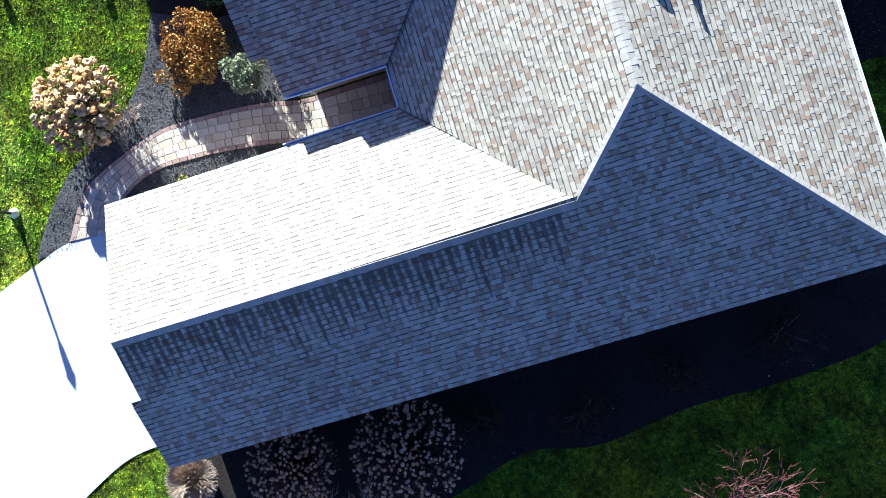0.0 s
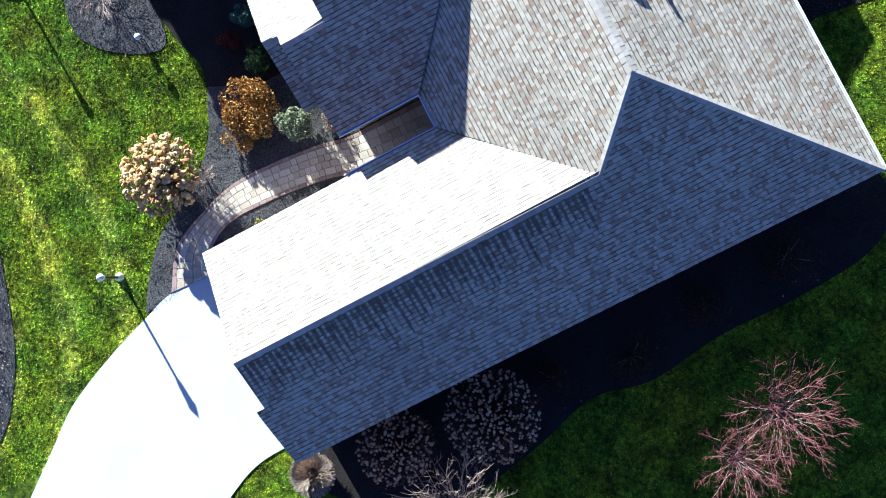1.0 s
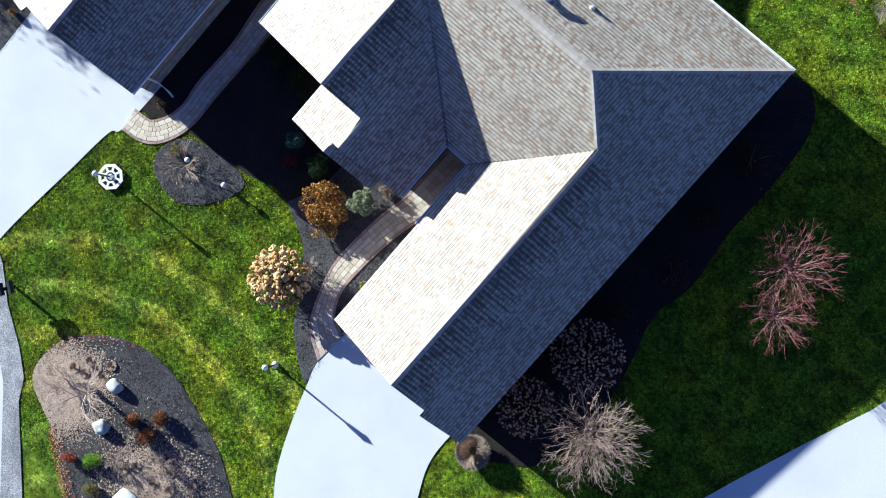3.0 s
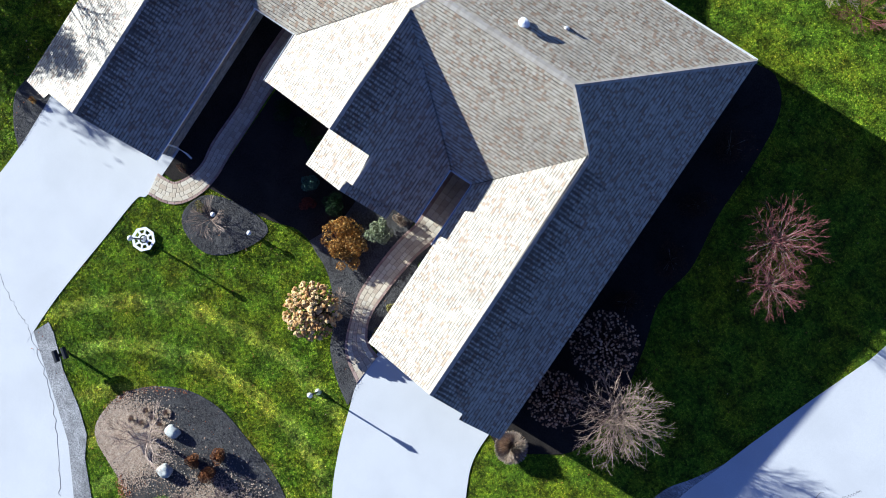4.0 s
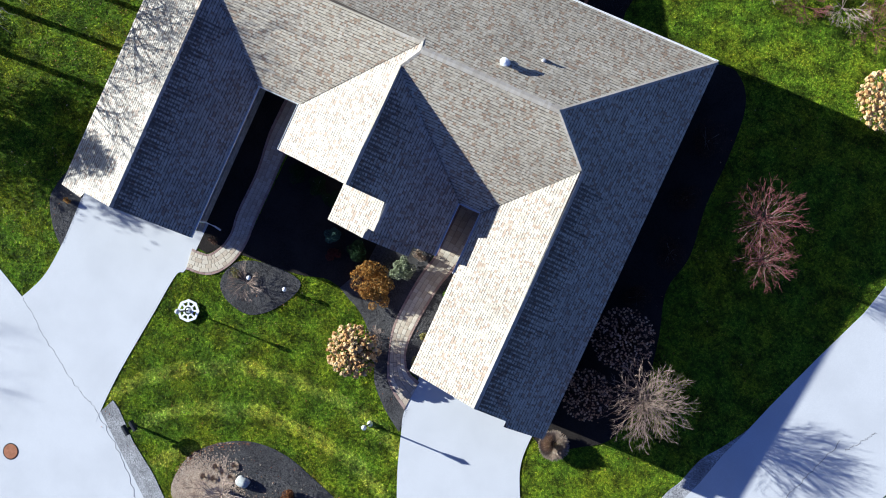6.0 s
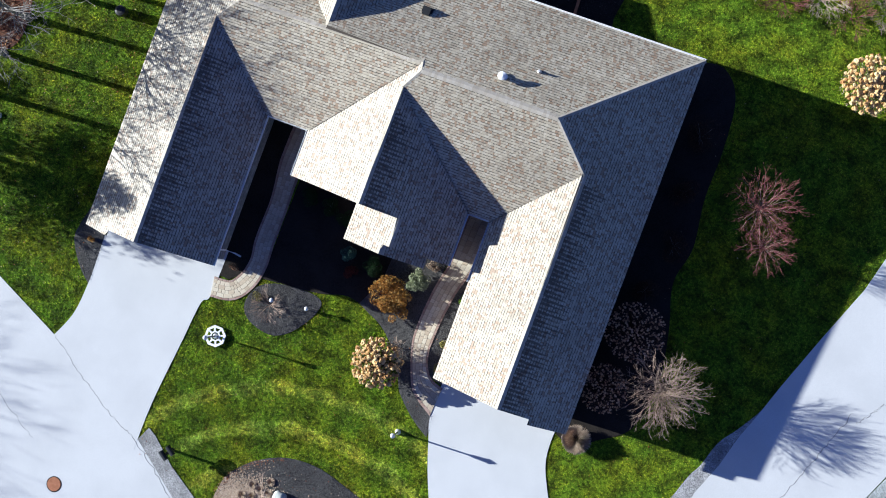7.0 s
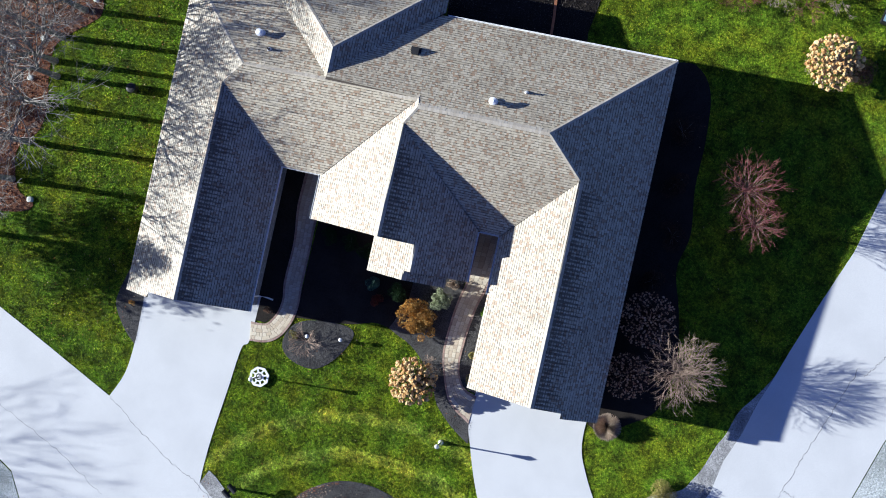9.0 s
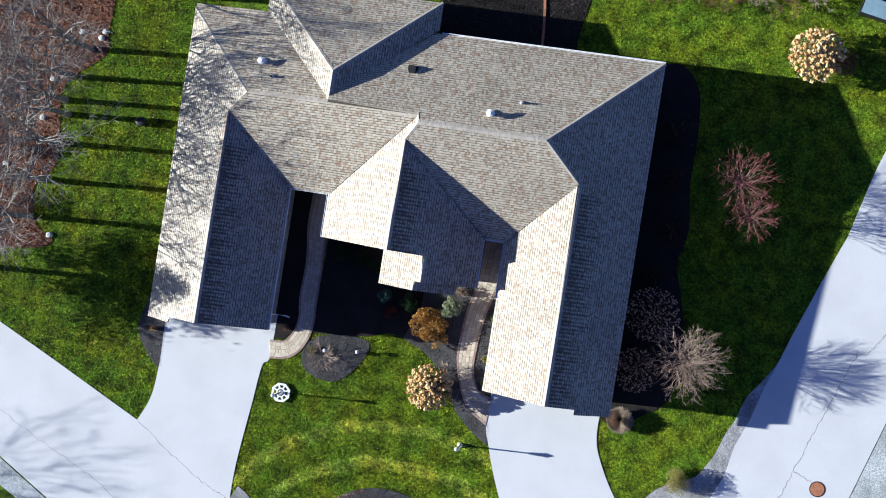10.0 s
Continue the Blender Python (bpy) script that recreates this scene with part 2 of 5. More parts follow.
IRON = two_scale("black_metal", (0.012, 0.012, 0.013), (0.025, 0.025, 0.026), 20, 3, 0.45, 0.001)
RUST = two_scale("rusted_iron", (0.26, 0.1, 0.05), (0.42, 0.2, 0.11), 30, 4, 0.85, 0.004)
GLOBE = two_scale("pale_glass_globe", (0.62, 0.64, 0.66), (0.72, 0.73, 0.74), 10, 2, 0.2, 0)
STEEL = two_scale("galvanised_metal", (0.6, 0.6, 0.6), (0.72, 0.72, 0.72), 20, 3, 0.4, 0.001, metal=0.4)


# ---- ground ----
BARE = []


def surface(name, outline, top, mat, label, category):
    """A flat surface laid into the lawn."""
    BARE.append([(q[0], q[1]) for q in outline])
    return tagged(part(name, slab(outline, -0.1, top), mat, None), label, category, kind="structure")


def lawn_material(name, blades):
    """Lawn colour: green with yellowed patches and pale mown tracks round the island bed; on blades each tuft varies."""
    m, nt, b = material(name, 0.9)
    f = noise_at(nt, 14, 8, 0.75)
    if blades:
        r = nt.nodes.new("ShaderNodeNewGeometry").outputs["Random Per Island"]
        c = ramp(nt, r, [(0.0, (0.11, 0.23, 0.006)), (0.4, (0.19, 0.32, 0.01)), (0.8, (0.28, 0.38, 0.016)), (1.0, (0.42, 0.44, 0.05))])
    else:
        c = ramp(nt, f, [(0.28, (0.022, 0.05, 0.002)), (0.5, (0.07, 0.13, 0.005)), (0.72, (0.14, 0.2, 0.014))])
    p = ramp(nt, noise_at(nt, 0.45, 5), [(0.42, (0, 0, 0)), (0.66, (0.8,) * 3)])
    c = mix(nt, p, c, mix(nt, 1.0, c, (1.75, 1.2, 0.8), "MULTIPLY"))
    p = ramp(nt, noise_at(nt, 1.3, 5), [(0.35, (0.36,) * 3), (0.62, (1.2,) * 3)])
    c = mix(nt, 1.0, c, p, "MULTIPLY")
    p = ramp(nt, noise_at(nt, 6, 4, 0.7), [(0.36, (0.35,) * 3), (0.62, (1.5,) * 3)])
    c = mix(nt, 1.0, c, p, "MULTIPLY")
    tc = nt.nodes.new("ShaderNodeTexCoord")
    far = nt.nodes.new("ShaderNodeVectorMath")
    far.operation = "DISTANCE"
    far.inputs[1].default_value = (-7.2, -15.0, 0)
    nt.links.new(tc.outputs["Object"], far.inputs[0])
    wob = nt.nodes.new("ShaderNodeMath")
    wob.operation = "MULTIPLY_ADD"
    wob.inputs[1].default_value = 1.0
    nt.links.new(noise_at(nt, 0.5, 3), wob.inputs[0])
    nt.links.new(far.outputs["Value"], wob.inputs[2])
    mul = nt.nodes.new("ShaderNodeMath")
    mul.operation = "MULTIPLY"
    mul.inputs[1].default_value = 2 * math.pi / 2.0
    nt.links.new(wob.outputs[0], mul.inputs[0])
    wave = nt.nodes.new("ShaderNodeMath")
    wave.operation = "SINE"
    nt.links.new(mul.outputs[0], wave.inputs[0])
    s = ramp(nt, wave.outputs[0], [(0.25, (0, 0, 0)), (0.7, (1,) * 3)])
    br = ramp(nt, noise_at(nt, 0.9, 5), [(0.36, (0.15,) * 3), (0.52, (1.0,) * 3)])
    near = nt.nodes.new("ShaderNodeMapRange")
    near.inputs["From Min"].default_value, near.inputs["From Max"].default_value = 13.6, 12.6
    nt.links.new(far.outputs["Value"], near.inputs["Value"])
    s = mix(nt, 1.0, s, near.outputs["Result"], "MULTIPLY")
    c = mix(nt, mix(nt, 1.0, s, br, "MULTIPLY"), c, mix(nt, 1.0, c, (2.0, 1.7, 4.2), "MULTIPLY"))
    nt.links.new(c, b.inputs["Base Color"])
    if not blades:
        bump(nt, b, f, 1.0, 0.06)
    return m


LAWN = lawn_material("lawn", False)
BLADE = lawn_material("grass_blades", True)
ground = part("ground", slab([(-400, -400), (400, -400), (400, 400), (-400, 400)], -0.5, 0.0), LAWN, None)
tagged(ground, "green lawn with mown tracks and scattered leaves", "lawn", kind="structure")
surface("driveway", curve_through([(-22.1, 2.0), (-22.0, -0.6), (-22.0, -2.2), (-22.2, -3.9), (-22.9, -5.5)]) + curve_through([(-16.7, -9.2), (-16.7, -7.7), (-16.6, -6.0), (-16.3, -3.3), (-16.05, -1.0), (-15.7, -0.45), (-15.6, 2.0)]), 0.034, CONCRETE, "wide pale concrete driveway before the garage", "driveway")
surface("driveway", curve_through([(-3.1, 0.6), (-3.15, -1.9), (-2.8, -3.2), (-2.2, -4.9), (-1.4, -6.6), (-0.4, -7.9), (2.0, -11.0), (5.0, -15.0)]) + curve_through([(11, -14), (7.5, -8.2), (5.6, -6.4), (4.1, -4.4), (3.3, -3.0), (2.9, -2.0), (2.8, -0.9), (2.9, 0.6)]), 0.034, CONCRETE, "curved pale concrete driveway beside the lawn", "driveway")
surface("road", [(-80, 17.8), (-31.9, -1.1), (-28.2, -2.75), (-22.75, -5.25), (-16.65, -8.65), (-12.6, -11.7), (-8, -17), (2, -31), (-10, -40), (-27.4, -10.6), (-30.7, -8.7), (-80, 11)], 0.03, CONCRETE, "pale worn concrete road with cracks", "road")
surface("road", [(40, 76), (15.2, 15.7), (14.8, 14.4), (14.0, 11.0), (13.0, 8.3), (12.0, 5.4), (11.5, 3.8), (11.0, 2.4), (10.6, 0.8), (10.0, -0.8), (9.7, -2.5), (9.1, -3.9), (8.9, -6.0), (9.0, -14), (10, -30), (13, -30), (16.1, -2.5), (17.4, 1.9), (47, 76)], 0.026, CONCRETE, "pale worn concrete road in the house's shadow", "road")
surface("gravel_strip", curve_through([(11.7, 4.4), (11.45, 3.8), (10.8, 2.7), (10.2, 1.8), (9.8, 0.5), (9.5, -0.1), (9.1, -1.3), (8.7, -2.1), (8.2, -2.8), (6.9, -3.4), (5.9, -4.3), (5.4, -5.6)]) + [(6.4, -6.9), (8.95, -6.0), (9.2, -3.9), (9.8, -2.5), (10.1, -0.8), (10.7, 0.8), (11.1, 2.4), (11.6, 3.8)], 0.022, GRAVEL, "strip of pale gravel beside the road", "gravel")
surface("gravel_strip", [(-16.7, -8.6), (-16.35, -7.85), (-15.9, -8.1), (-14.6, -9.2), (-13.0, -10.2), (-12.0, -11.0), (-11.5, -11.9), (-7.0, -16.5), (-7.9, -17.2), (-12.55, -11.75)], 0.036, GRAVEL, "strip of pale gravel beside the road", "gravel")
surface("frosted_verge", [(48, 77), (17.45, 1.9), (16.15, -2.5), (13, -30), (60, -30), (90, 77)], 0.02, FROST, "frosted white grass verge beyond the road", "verge")
surface("frosted_verge", [(-80, 10.9), (-30.7, -8.8), (-27.4, -10.7), (-10, -41), (-11.6, -41), (-28.6, -11.3), (-31.3, -9.9), (-80, 9.5)], 0.02, FROST, "strip of frosted white gravel beyond the road", "verge")
# planting beds
surface("mulch_bed", curve_through([(-21.8, 7.0), (-22.5, 5.0), (-22.9, 3.0), (-23.3, 1.3), (-23.5, 0.5), (-23.5, -0.3), (-22.8, -1.4), (-21.95, -2.2)]) + [(-21.95, 0.5), (-21.7, 7)], 0.03, MULCH, "dark mulch bed at the garage wall", "bed")
surface("mulch_bed", curve_through([(-13.9, -0.2), (-13.4, -0.9), (-12.2, -1.2), (-11.3, -0.8), (-10.5, 0.2), (-10.2, 1.2), (-11.0, 1.5), (-12.6, 1.35), (-13.6, 0.8)], closed=True), 0.03, MULCH, "rounded dark mulch bed beside the paved path", "bed")
surface("mulch_bed", [(-15.8, 0.7), (-15.1, 0.65), (-14.6, 1.1), (-14.35, 2.1), (-14.5, 3.4), (-14.4, 4.7), (-14.4, 5.9), (-14.6, 6.9), (-14.6, 9.3), (-15.85, 9.3)], 0.028, DARK_BARK_AND_SHADE, "mulch bed coloured dark for shade between garage wall and path", "bed")
surface("mulch_bed", curve_through([(-13.5, 1.3), (-12.5, 1.4), (-11.0, 1.55), (-10.2, 1.7), (-9.2, 2.0), (-8.4, 1.9)]) + [(-7.7, 3.4), (-7.6, 5.7), (-9.2, 5.7), (-9.2, 7.0), (-13.4, 7.0)], 0.03, DARK_BARK_AND_SHADE, "mulch bed coloured dark for shade before the porch", "bed")
surface("mulch_bed", curve_through([(-8.4, 1.9), (-7.8, 1.6), (-7.3, 1.4), (-6.7, 1.0), (-5.9, 0.2), (-5.5, -0.4), (-5.1, -1.3), (-4.7, -1.8), (-3.9, -2.5), (-2.95, -3.1)]) + [(-3.0, -1.9), (-4.0, -1.35), (-4.65, -0.7), (-5.1, 0.6), (-5.2, 2.3), (-5.1, 4.0), (-4.9, 5.7), (-7.6, 5.7), (-7.7, 3.4)], 0.027, MULCH, "grey mulch bed with shrubs beside the walk", "bed")
surface("mulch_bed", [(-3.0, -0.5), (-4.05, -0.15), (-4.25, 0.6), (-4.35, 1.9), (-4.15, 3.2), (-4.05, 4.3), (-3.85, 5.3), (-3.0, 5.3)], 0.028, MULCH, "narrow mulch bed between walk and wall", "bed")
surface("mulch_bed", curve_through([(2.9, -0.6), (3.8, -0.9), (4.8, -0.2), (6.2, 1.0), (6.6, 3.5), (6.2, 6.0), (5.6, 8.2), (5.9, 10.1), (5.6, 12.5), (5.6, 15), (5.3, 17.5), (4.3, 18.7), (3.0, 18.6)]) + [(2.9, 18.0)], 0.03, DARK_BARK_AND_SHADE, "mulch bed coloured dark for shade along the house wall", "bed")
surface("mulch_bed", curve_through([(-11.5, -10.9), (-11.95, -10.0), (-11.7, -8.6), (-10.7, -7.45), (-9.2, -6.65), (-7.5, -6.5), (-5.8, -6.9), (-4.2, -7.4), (-3.0, -8.0), (-1.6, -9.1), (-0.8, -11), (-1.5, -14), (-4.0, -15.5), (-6.2, -14.2), (-7.9, -13.0), (-9.6, -11.8)], closed=True), 0.03, MULCH, "island mulch bed with boulders and dry plants", "bed")
surface("mulch_bed", curve_through([(-27.6, 22), (-28.0, 17.0), (-27.9, 15.3), (-28.4, 14.6), (-30.1, 13.1), (-30.2, 11.4), (-29.9, 9.5), (-30.1, 8.1), (-31.1, 6.8), (-30.6, 4.8), (-29.5, 4.1), (-30.2, 3.5), (-33, 3.1)]) + [(-45, 6), (-45, 26), (-28, 26)], 0.03, LEAF_GROUND, "leaf-strewn mulch bed under bare trees", "bed")
surface("mulch_bed", [(-8.9, 17.9), (-1.3, 17.9), (-1.5, 19.3), (-1.2, 21.2), (-0.8, 24), (-9.5, 24)], 0.03, DARK_BARK_AND_SHADE, "dark brown bark bed behind the house", "bed")

edging = curve_through([(-3.35, 18.6, 0), (-3.4, 19.6, 0), (-3.5, 20.6, 0), (-3.6, 21.6, 0), (-3.5, 23.5, 0)], 6)
tagged(part("bed_edging", slab([(p.x - 0.07, p.y) for p in edging] + [(p.x + 0.07, p.y) for p in reversed(edging)], 0.0, 0.12), RUST, None), "rusty metal edging strip between two bark beds", "edging", kind="structure")

# ---- house ----
PITCH = 0.5
SHED = 0.137
house = root("house", "long low house with hipped and gabled tan shingle roofs", "house")
rng = random.Random(7)


def roof_face(outline, down, stains=None, singles=False):
    """A planar roof face: outline of 3D corners; down: the way that water runs, in plan. A slab carries rows of single shingles."""
    pts = [Vector(p) for p in outline]
    n = Vector((0, 0, 0))
    for a, b in zip(pts, pts[1:] + pts[:1]):
        n += a.cross(b)
    n.normalize()
    if n.z < 0:
        n = -n
        pts.reverse()
    d = Vector((*down, 0))
    v = -(d - n * d.dot(n)).normalized()
    u = v.cross(n)
    o = pts[0]
    flat = [((p - o).dot(u), (p - o).dot(v)) for p in pts]
    lo, hi = min(q[1] for q in flat), max(q[1] for q in flat)

    def spans(h):
        xs = []
        for (x0, y0), (x1, y1) in zip(flat, flat[1:] + flat[:1]):
            if (y0 <= h < y1) or (y1 <= h < y0):
                xs.append(x0 + (h - y0) / (y1 - y0) * (x1 - x0))
        xs.sort()
        return list(zip(xs[::2], xs[1::2]))

    k = len(pts)
    base = link_mesh("roof", [p - n * 0.03 for p in pts] + [p - Vector((0, 0, 0.17)) for p in pts],
                     [tuple(range(k)), tuple(range(2 * k - 1, k - 1, -1))] + [((i + 1) % k, i, k + i, k + (i + 1) % k) for i in range(k)], ROOF_BASE, house, "tan and brown laminated shingle roof face")
    verts, faces, slots = [], [], []
    row, h, alone = 0, lo, []
    while h < hi - 0.02:
        top = min(h + SHED, hi)
        a_spans, b_spans = spans(h + 0.004), spans(top - 0.004)
        if len(a_spans) == len(b_spans):
            for (a0, a1), (b0, b1) in zip(a_spans, b_spans):
                cuts, x = [], min(a0, b0) + rng.uniform(0.05, 0.3)
                while x < max(a1, b1):
                    cuts.append(x)
                    x += rng.choice((0.07, 0.09, 0.11, 0.13, 0.16))
                edges = [(a0, b0)] + [(c, c) for c in cuts if max(a0, b0) + 0.03 < c < min(a1, b1) - 0.03] + [(a1, b1)]
                for (l0, l1), (r0, r1) in zip(edges, edges[1:]):
                    raised = rng.random() < 0.42
                    t = 0.013 if raised else 0.006
                    cut = rng.uniform(0.8, 0.88) if raised else rng.uniform(0.66, 0.78)
                    height = (o + v * h).z
                    j = rng.uniform(-0.006, 0.004)
                    i0 = len(verts)
                    start = o + u * l0 + v * h
                    single = singles and start.y > 11.7 and start.x > -1.2 and len(alone) < 300 and start.y < 14.5
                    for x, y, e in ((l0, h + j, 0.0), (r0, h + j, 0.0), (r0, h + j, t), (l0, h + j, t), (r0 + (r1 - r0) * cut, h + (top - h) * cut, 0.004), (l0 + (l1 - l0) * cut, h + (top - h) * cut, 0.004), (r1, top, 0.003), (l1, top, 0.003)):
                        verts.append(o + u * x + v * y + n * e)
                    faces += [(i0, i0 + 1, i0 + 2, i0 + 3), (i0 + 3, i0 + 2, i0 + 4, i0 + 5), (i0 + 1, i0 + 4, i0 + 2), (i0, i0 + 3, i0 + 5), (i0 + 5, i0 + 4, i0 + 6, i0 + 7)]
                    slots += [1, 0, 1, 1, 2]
                    if single:
                        alone.append(([q - start for q in verts[i0:]], [tuple(k - i0 for k in q) for q in faces[-5:]], slots[-5:], start))
                        del verts[i0:], faces[-5:], slots[-5:]
        h += SHED
        row += 1
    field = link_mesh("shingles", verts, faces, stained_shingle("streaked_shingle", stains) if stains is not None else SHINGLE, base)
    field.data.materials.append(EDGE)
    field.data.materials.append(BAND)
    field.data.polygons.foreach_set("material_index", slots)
    field["kind"] = "stuff"
    for vs, fs, ms, at in alone:
        ob = link_mesh("shingle", vs, fs, SHINGLE_SINGLE, base)
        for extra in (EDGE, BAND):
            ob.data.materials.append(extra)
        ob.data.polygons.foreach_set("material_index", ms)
        ob.location = at
    return base


# heights: eaves about 2.7, wing ridges about 4.3, main ridge 5.5; ridges drop to the south and west to shorten their
# cast shadows
def zE(x, y): return 4.45 - 0.53 * x + 0.031 * (y - 11.33)
def zRW(x, y): return 4.45 + 0.53 * x + 0.031 * (y - 11.33)
def zSA(y): return 4.45 + 0.561 * (y - 11.33)
def zN(y): return 5.516 - 0.524 * (y - 13.23)
def zNW(x, y): return 4.5 + 0.085 * (x + 17.85) - 0.3675 * (y - 13.6)
def zSB(x, y): return 4.5 + 0.085 * (x + 17.85) + 0.45 * (y - 13.6)
def zME(x): return 4.95 - 0.5 * (x + 9.12)
def zMW(x): return 4.95 + 0.535 * (x + 9.12)
def zLE(x): return 4.0 - 0.38 * (x + 18.93)
def zLW(x): return 4.0 + 0.46 * (x + 18.93)


XE, XW = 3.3, -3.43
YN = 18.2
HIP = (-1.9, 13.23, 5.516)
WING_TOP = (0, 11.33, 4.45)
WING_END = (0, 0.02, zE(0, 0.02))
MID_TOP = (-9.12, 12.22, 4.95)
MID_HIP = (-8.4, 13.23, 5.516)
WEST_RIDGE = (-8.5, 13.6, zN(13.6))
LEFT_HIP = (-17.85, 13.6, 4.5)
LEFT_TOP = (-18.93, 12.49, 3.98)
roof_face([WING_END, (1.5, 0.02, zE(1.5, 0)), (1.5, -0.26, zE(1.5, -0.26)), (XE, -0.14, zE(XE, -0.14)), (XE, YN, zE(XE, YN)), HIP, WING_TOP], (1, 0), 0.0, True)
roof_face([WING_END, WING_TOP, (-3.33, 8.0, zRW(-3.33, 8.0)), (XW, 7.9, zRW(XW, 7.9)), (XW, 0.06, zRW(XW, 0.06))], (-1, 0))
# main south face, east part: from the right wing to the middle gable
roof_face([HIP, MID_HIP, MID_TOP, (-4.57, 7.95, zSA(7.95)), (XW, 7.95, zSA(7.95)), WING_TOP], (0, -1))
# north faces of the main roof, on both sides of the hipped wing
roof_face([(XE, YN, zN(YN)), HIP, MID_HIP, WEST_RIDGE, (-13.3, 13.6, zN(13.6)), (-13.3, 14.2, zN(14.2)), (-8.7, YN, zN(YN))], (0, 1))
roof_face([(-13.3, 13.6, zNW(-13.3, 13.6)), LEFT_HIP, (-22.1, 17.95, zNW(-22.1, 17.95)), (-22.1, YN, zNW(-22.1, YN)), (-17.6, YN, zNW(-17.6, YN)), (-13.3, 14.2, zNW(-13.3, 14.2))], (0, 1))
# middle gable
roof_face([(-9.12, 6.59, 4.95), MID_TOP, (-8.3, 13.2, zMW(-8.3) + 0.02), (-8.5, 13.72, zMW(-8.5) + 0.02), (-8.85, 13.62, zMW(-8.85) + 0.02), (-13.05, 9.08, zMW(-13.05)), (-13.12, 9.0, zMW(-13.12)), (-13.12, 6.7, zMW(-13.12))], (-1, 0))
roof_face([(-9.12, 6.59, 4.95), MID_TOP, (-4.57, 7.95, zME(-4.57)), (-4.57, 5.3, zME(-4.57)), (-7.29, 5.2, zME(-7.29)), (-7.29, 6.57, zME(-7.29))], (1, 0), -9.12)
# main south face, west part
roof_face([WEST_RIDGE, LEFT_HIP, LEFT_TOP, (-15.33, 9.04, zSB(-15.33, 9.04)), (-13.05, 9.04, zSB(-13.05, 9.04))], (0, -1))
# left wing
roof_face([(-18.93, 1.14, 4.0), LEFT_TOP, (-15.45, 9.1, zLE(-15.45)), (-15.31, 9.0, zLE(-15.31)), (-15.31, 1.3, zLE(-15.31))], (1, 0), -18.93)
roof_face([(-18.93, 1.14, 4.0), LEFT_TOP, LEFT_HIP, (-22.1, 17.95, zLW(-22.1)), (-22.1, 0.95, zLW(-22.1)), (-20.7, 0.85, zLW(-20.7)), (-20.7, 1.14, zLW(-20.7))], (-1, 0))
# porch
roof_face([(-7.29, 6.57, 4.035), (-7.29, 5.2, 4.035), (-7.67, 5.2, 3.845), (-7.67, 4.72, 3.845), (-9.68, 4.77, 2.85), (-9.68, 6.6, 2.85)], (-1, 0))
roof_face([(-7.67, 4.72, 3.845), (-7.67, 5.35, 3.845), (-5.6, 5.35, 2.8), (-5.6, 4.76, 2.8)], (1, 0))
# hipped wing at the back
roof_face([(-13.3, 13.75, 5.15), (-13.3, 15.25, 5.15), (-18.0, 19.85, 2.75), (-18.0, 18.3, 2.75)], (-1, 0))
roof_face([(-13.3, 13.75, 5.15), (-13.3, 15.25, 5.15), (-8.6, 19.85, 2.75), (-8.6, 18.4, 2.75)], (1, 0))
roof_face([(-13.3, 15.25, 5.15), (-18.0, 19.85, 2.75), (-8.6, 19.85, 2.75)], (0, 1))


def wall_ring(outline, top):
    part("wall", slab(outline, 0, top), SIDING, house, "grey-brown lap siding wall")


wall_ring([(-3.05, 0.35), (2.95, 0.35), (2.95, 17.9), (-3.05, 17.9)], 2.25)
wall_ring([(-21.75, 1.5), (-15.8, 1.5), (-15.8, 17.9), (-21.75, 17.9)], 2.4)
wall_ring([(-15.8, 9.3), (-13.0, 9.3), (-13.0, 17.9), (-15.8, 17.9)], 2.6)
wall_ring([(-12.85, 6.95), (-9.2, 6.95), (-9.2, 17.9), (-12.85, 17.9)], 2.6)
wall_ring([(-9.2, 5.6), (-4.95, 5.6), (-4.95, 17.9), (-9.2, 17.9)], 2.6)
wall_ring([(-4.95, 8.4), (-3.05, 8.4), (-3.05, 17.9), (-4.95, 17.9)], 2.6)
wall_ring([(-17.4, 17.5), (-9.3, 17.5), (-9.3, 19.4), (-17.4, 19.4)], 2.6)


def caps(a, b, drop):
    """Bent cap shingles along a ridge or hip, overlapping."""
    a, b = Vector(a), Vector(b)
    d = (b - a)
    length = d.length
    d.normalize()
    side = d.cross(Vector((0, 0, 1))).normalized()
    up = side.cross(d)
    verts, faces = [], []
    x = 0.0
    while x < length:
        e = min(x + 0.16, length + 0.02)
        w, j = (0.15 if abs(d.z) < 0.1 else 0.1) + rng.uniform(-0.008, 0.008), rng.uniform(-0.01, 0.01)
        i0 = len(verts)
        for s, lift in ((x, 0.02), (e, 0.016)):
            p = a + d * s
            verts += [p + side * (w + j) + up * (lift - drop * w), p + up * (lift + 0.006), p - side * (w - j) + up * (lift - drop * w)]
        faces += [(i0, i0 + 3, i0 + 4, i0 + 1), (i0 + 1, i0 + 4, i0 + 5, i0 + 2)]
        verts += [verts[i0] - up * 0.008, verts[i0 + 1] - up * 0.008, verts[i0 + 2] - up * 0.008]
        faces += [(i0 + 6, i0, i0 + 1, i0 + 7), (i0 + 7, i0 + 1, i0 + 2, i0 + 8)]
        x += 0.14
    ob = link_mesh("ridge_capping", verts, faces, CAP, house)
    ob["kind"] = "stuff"


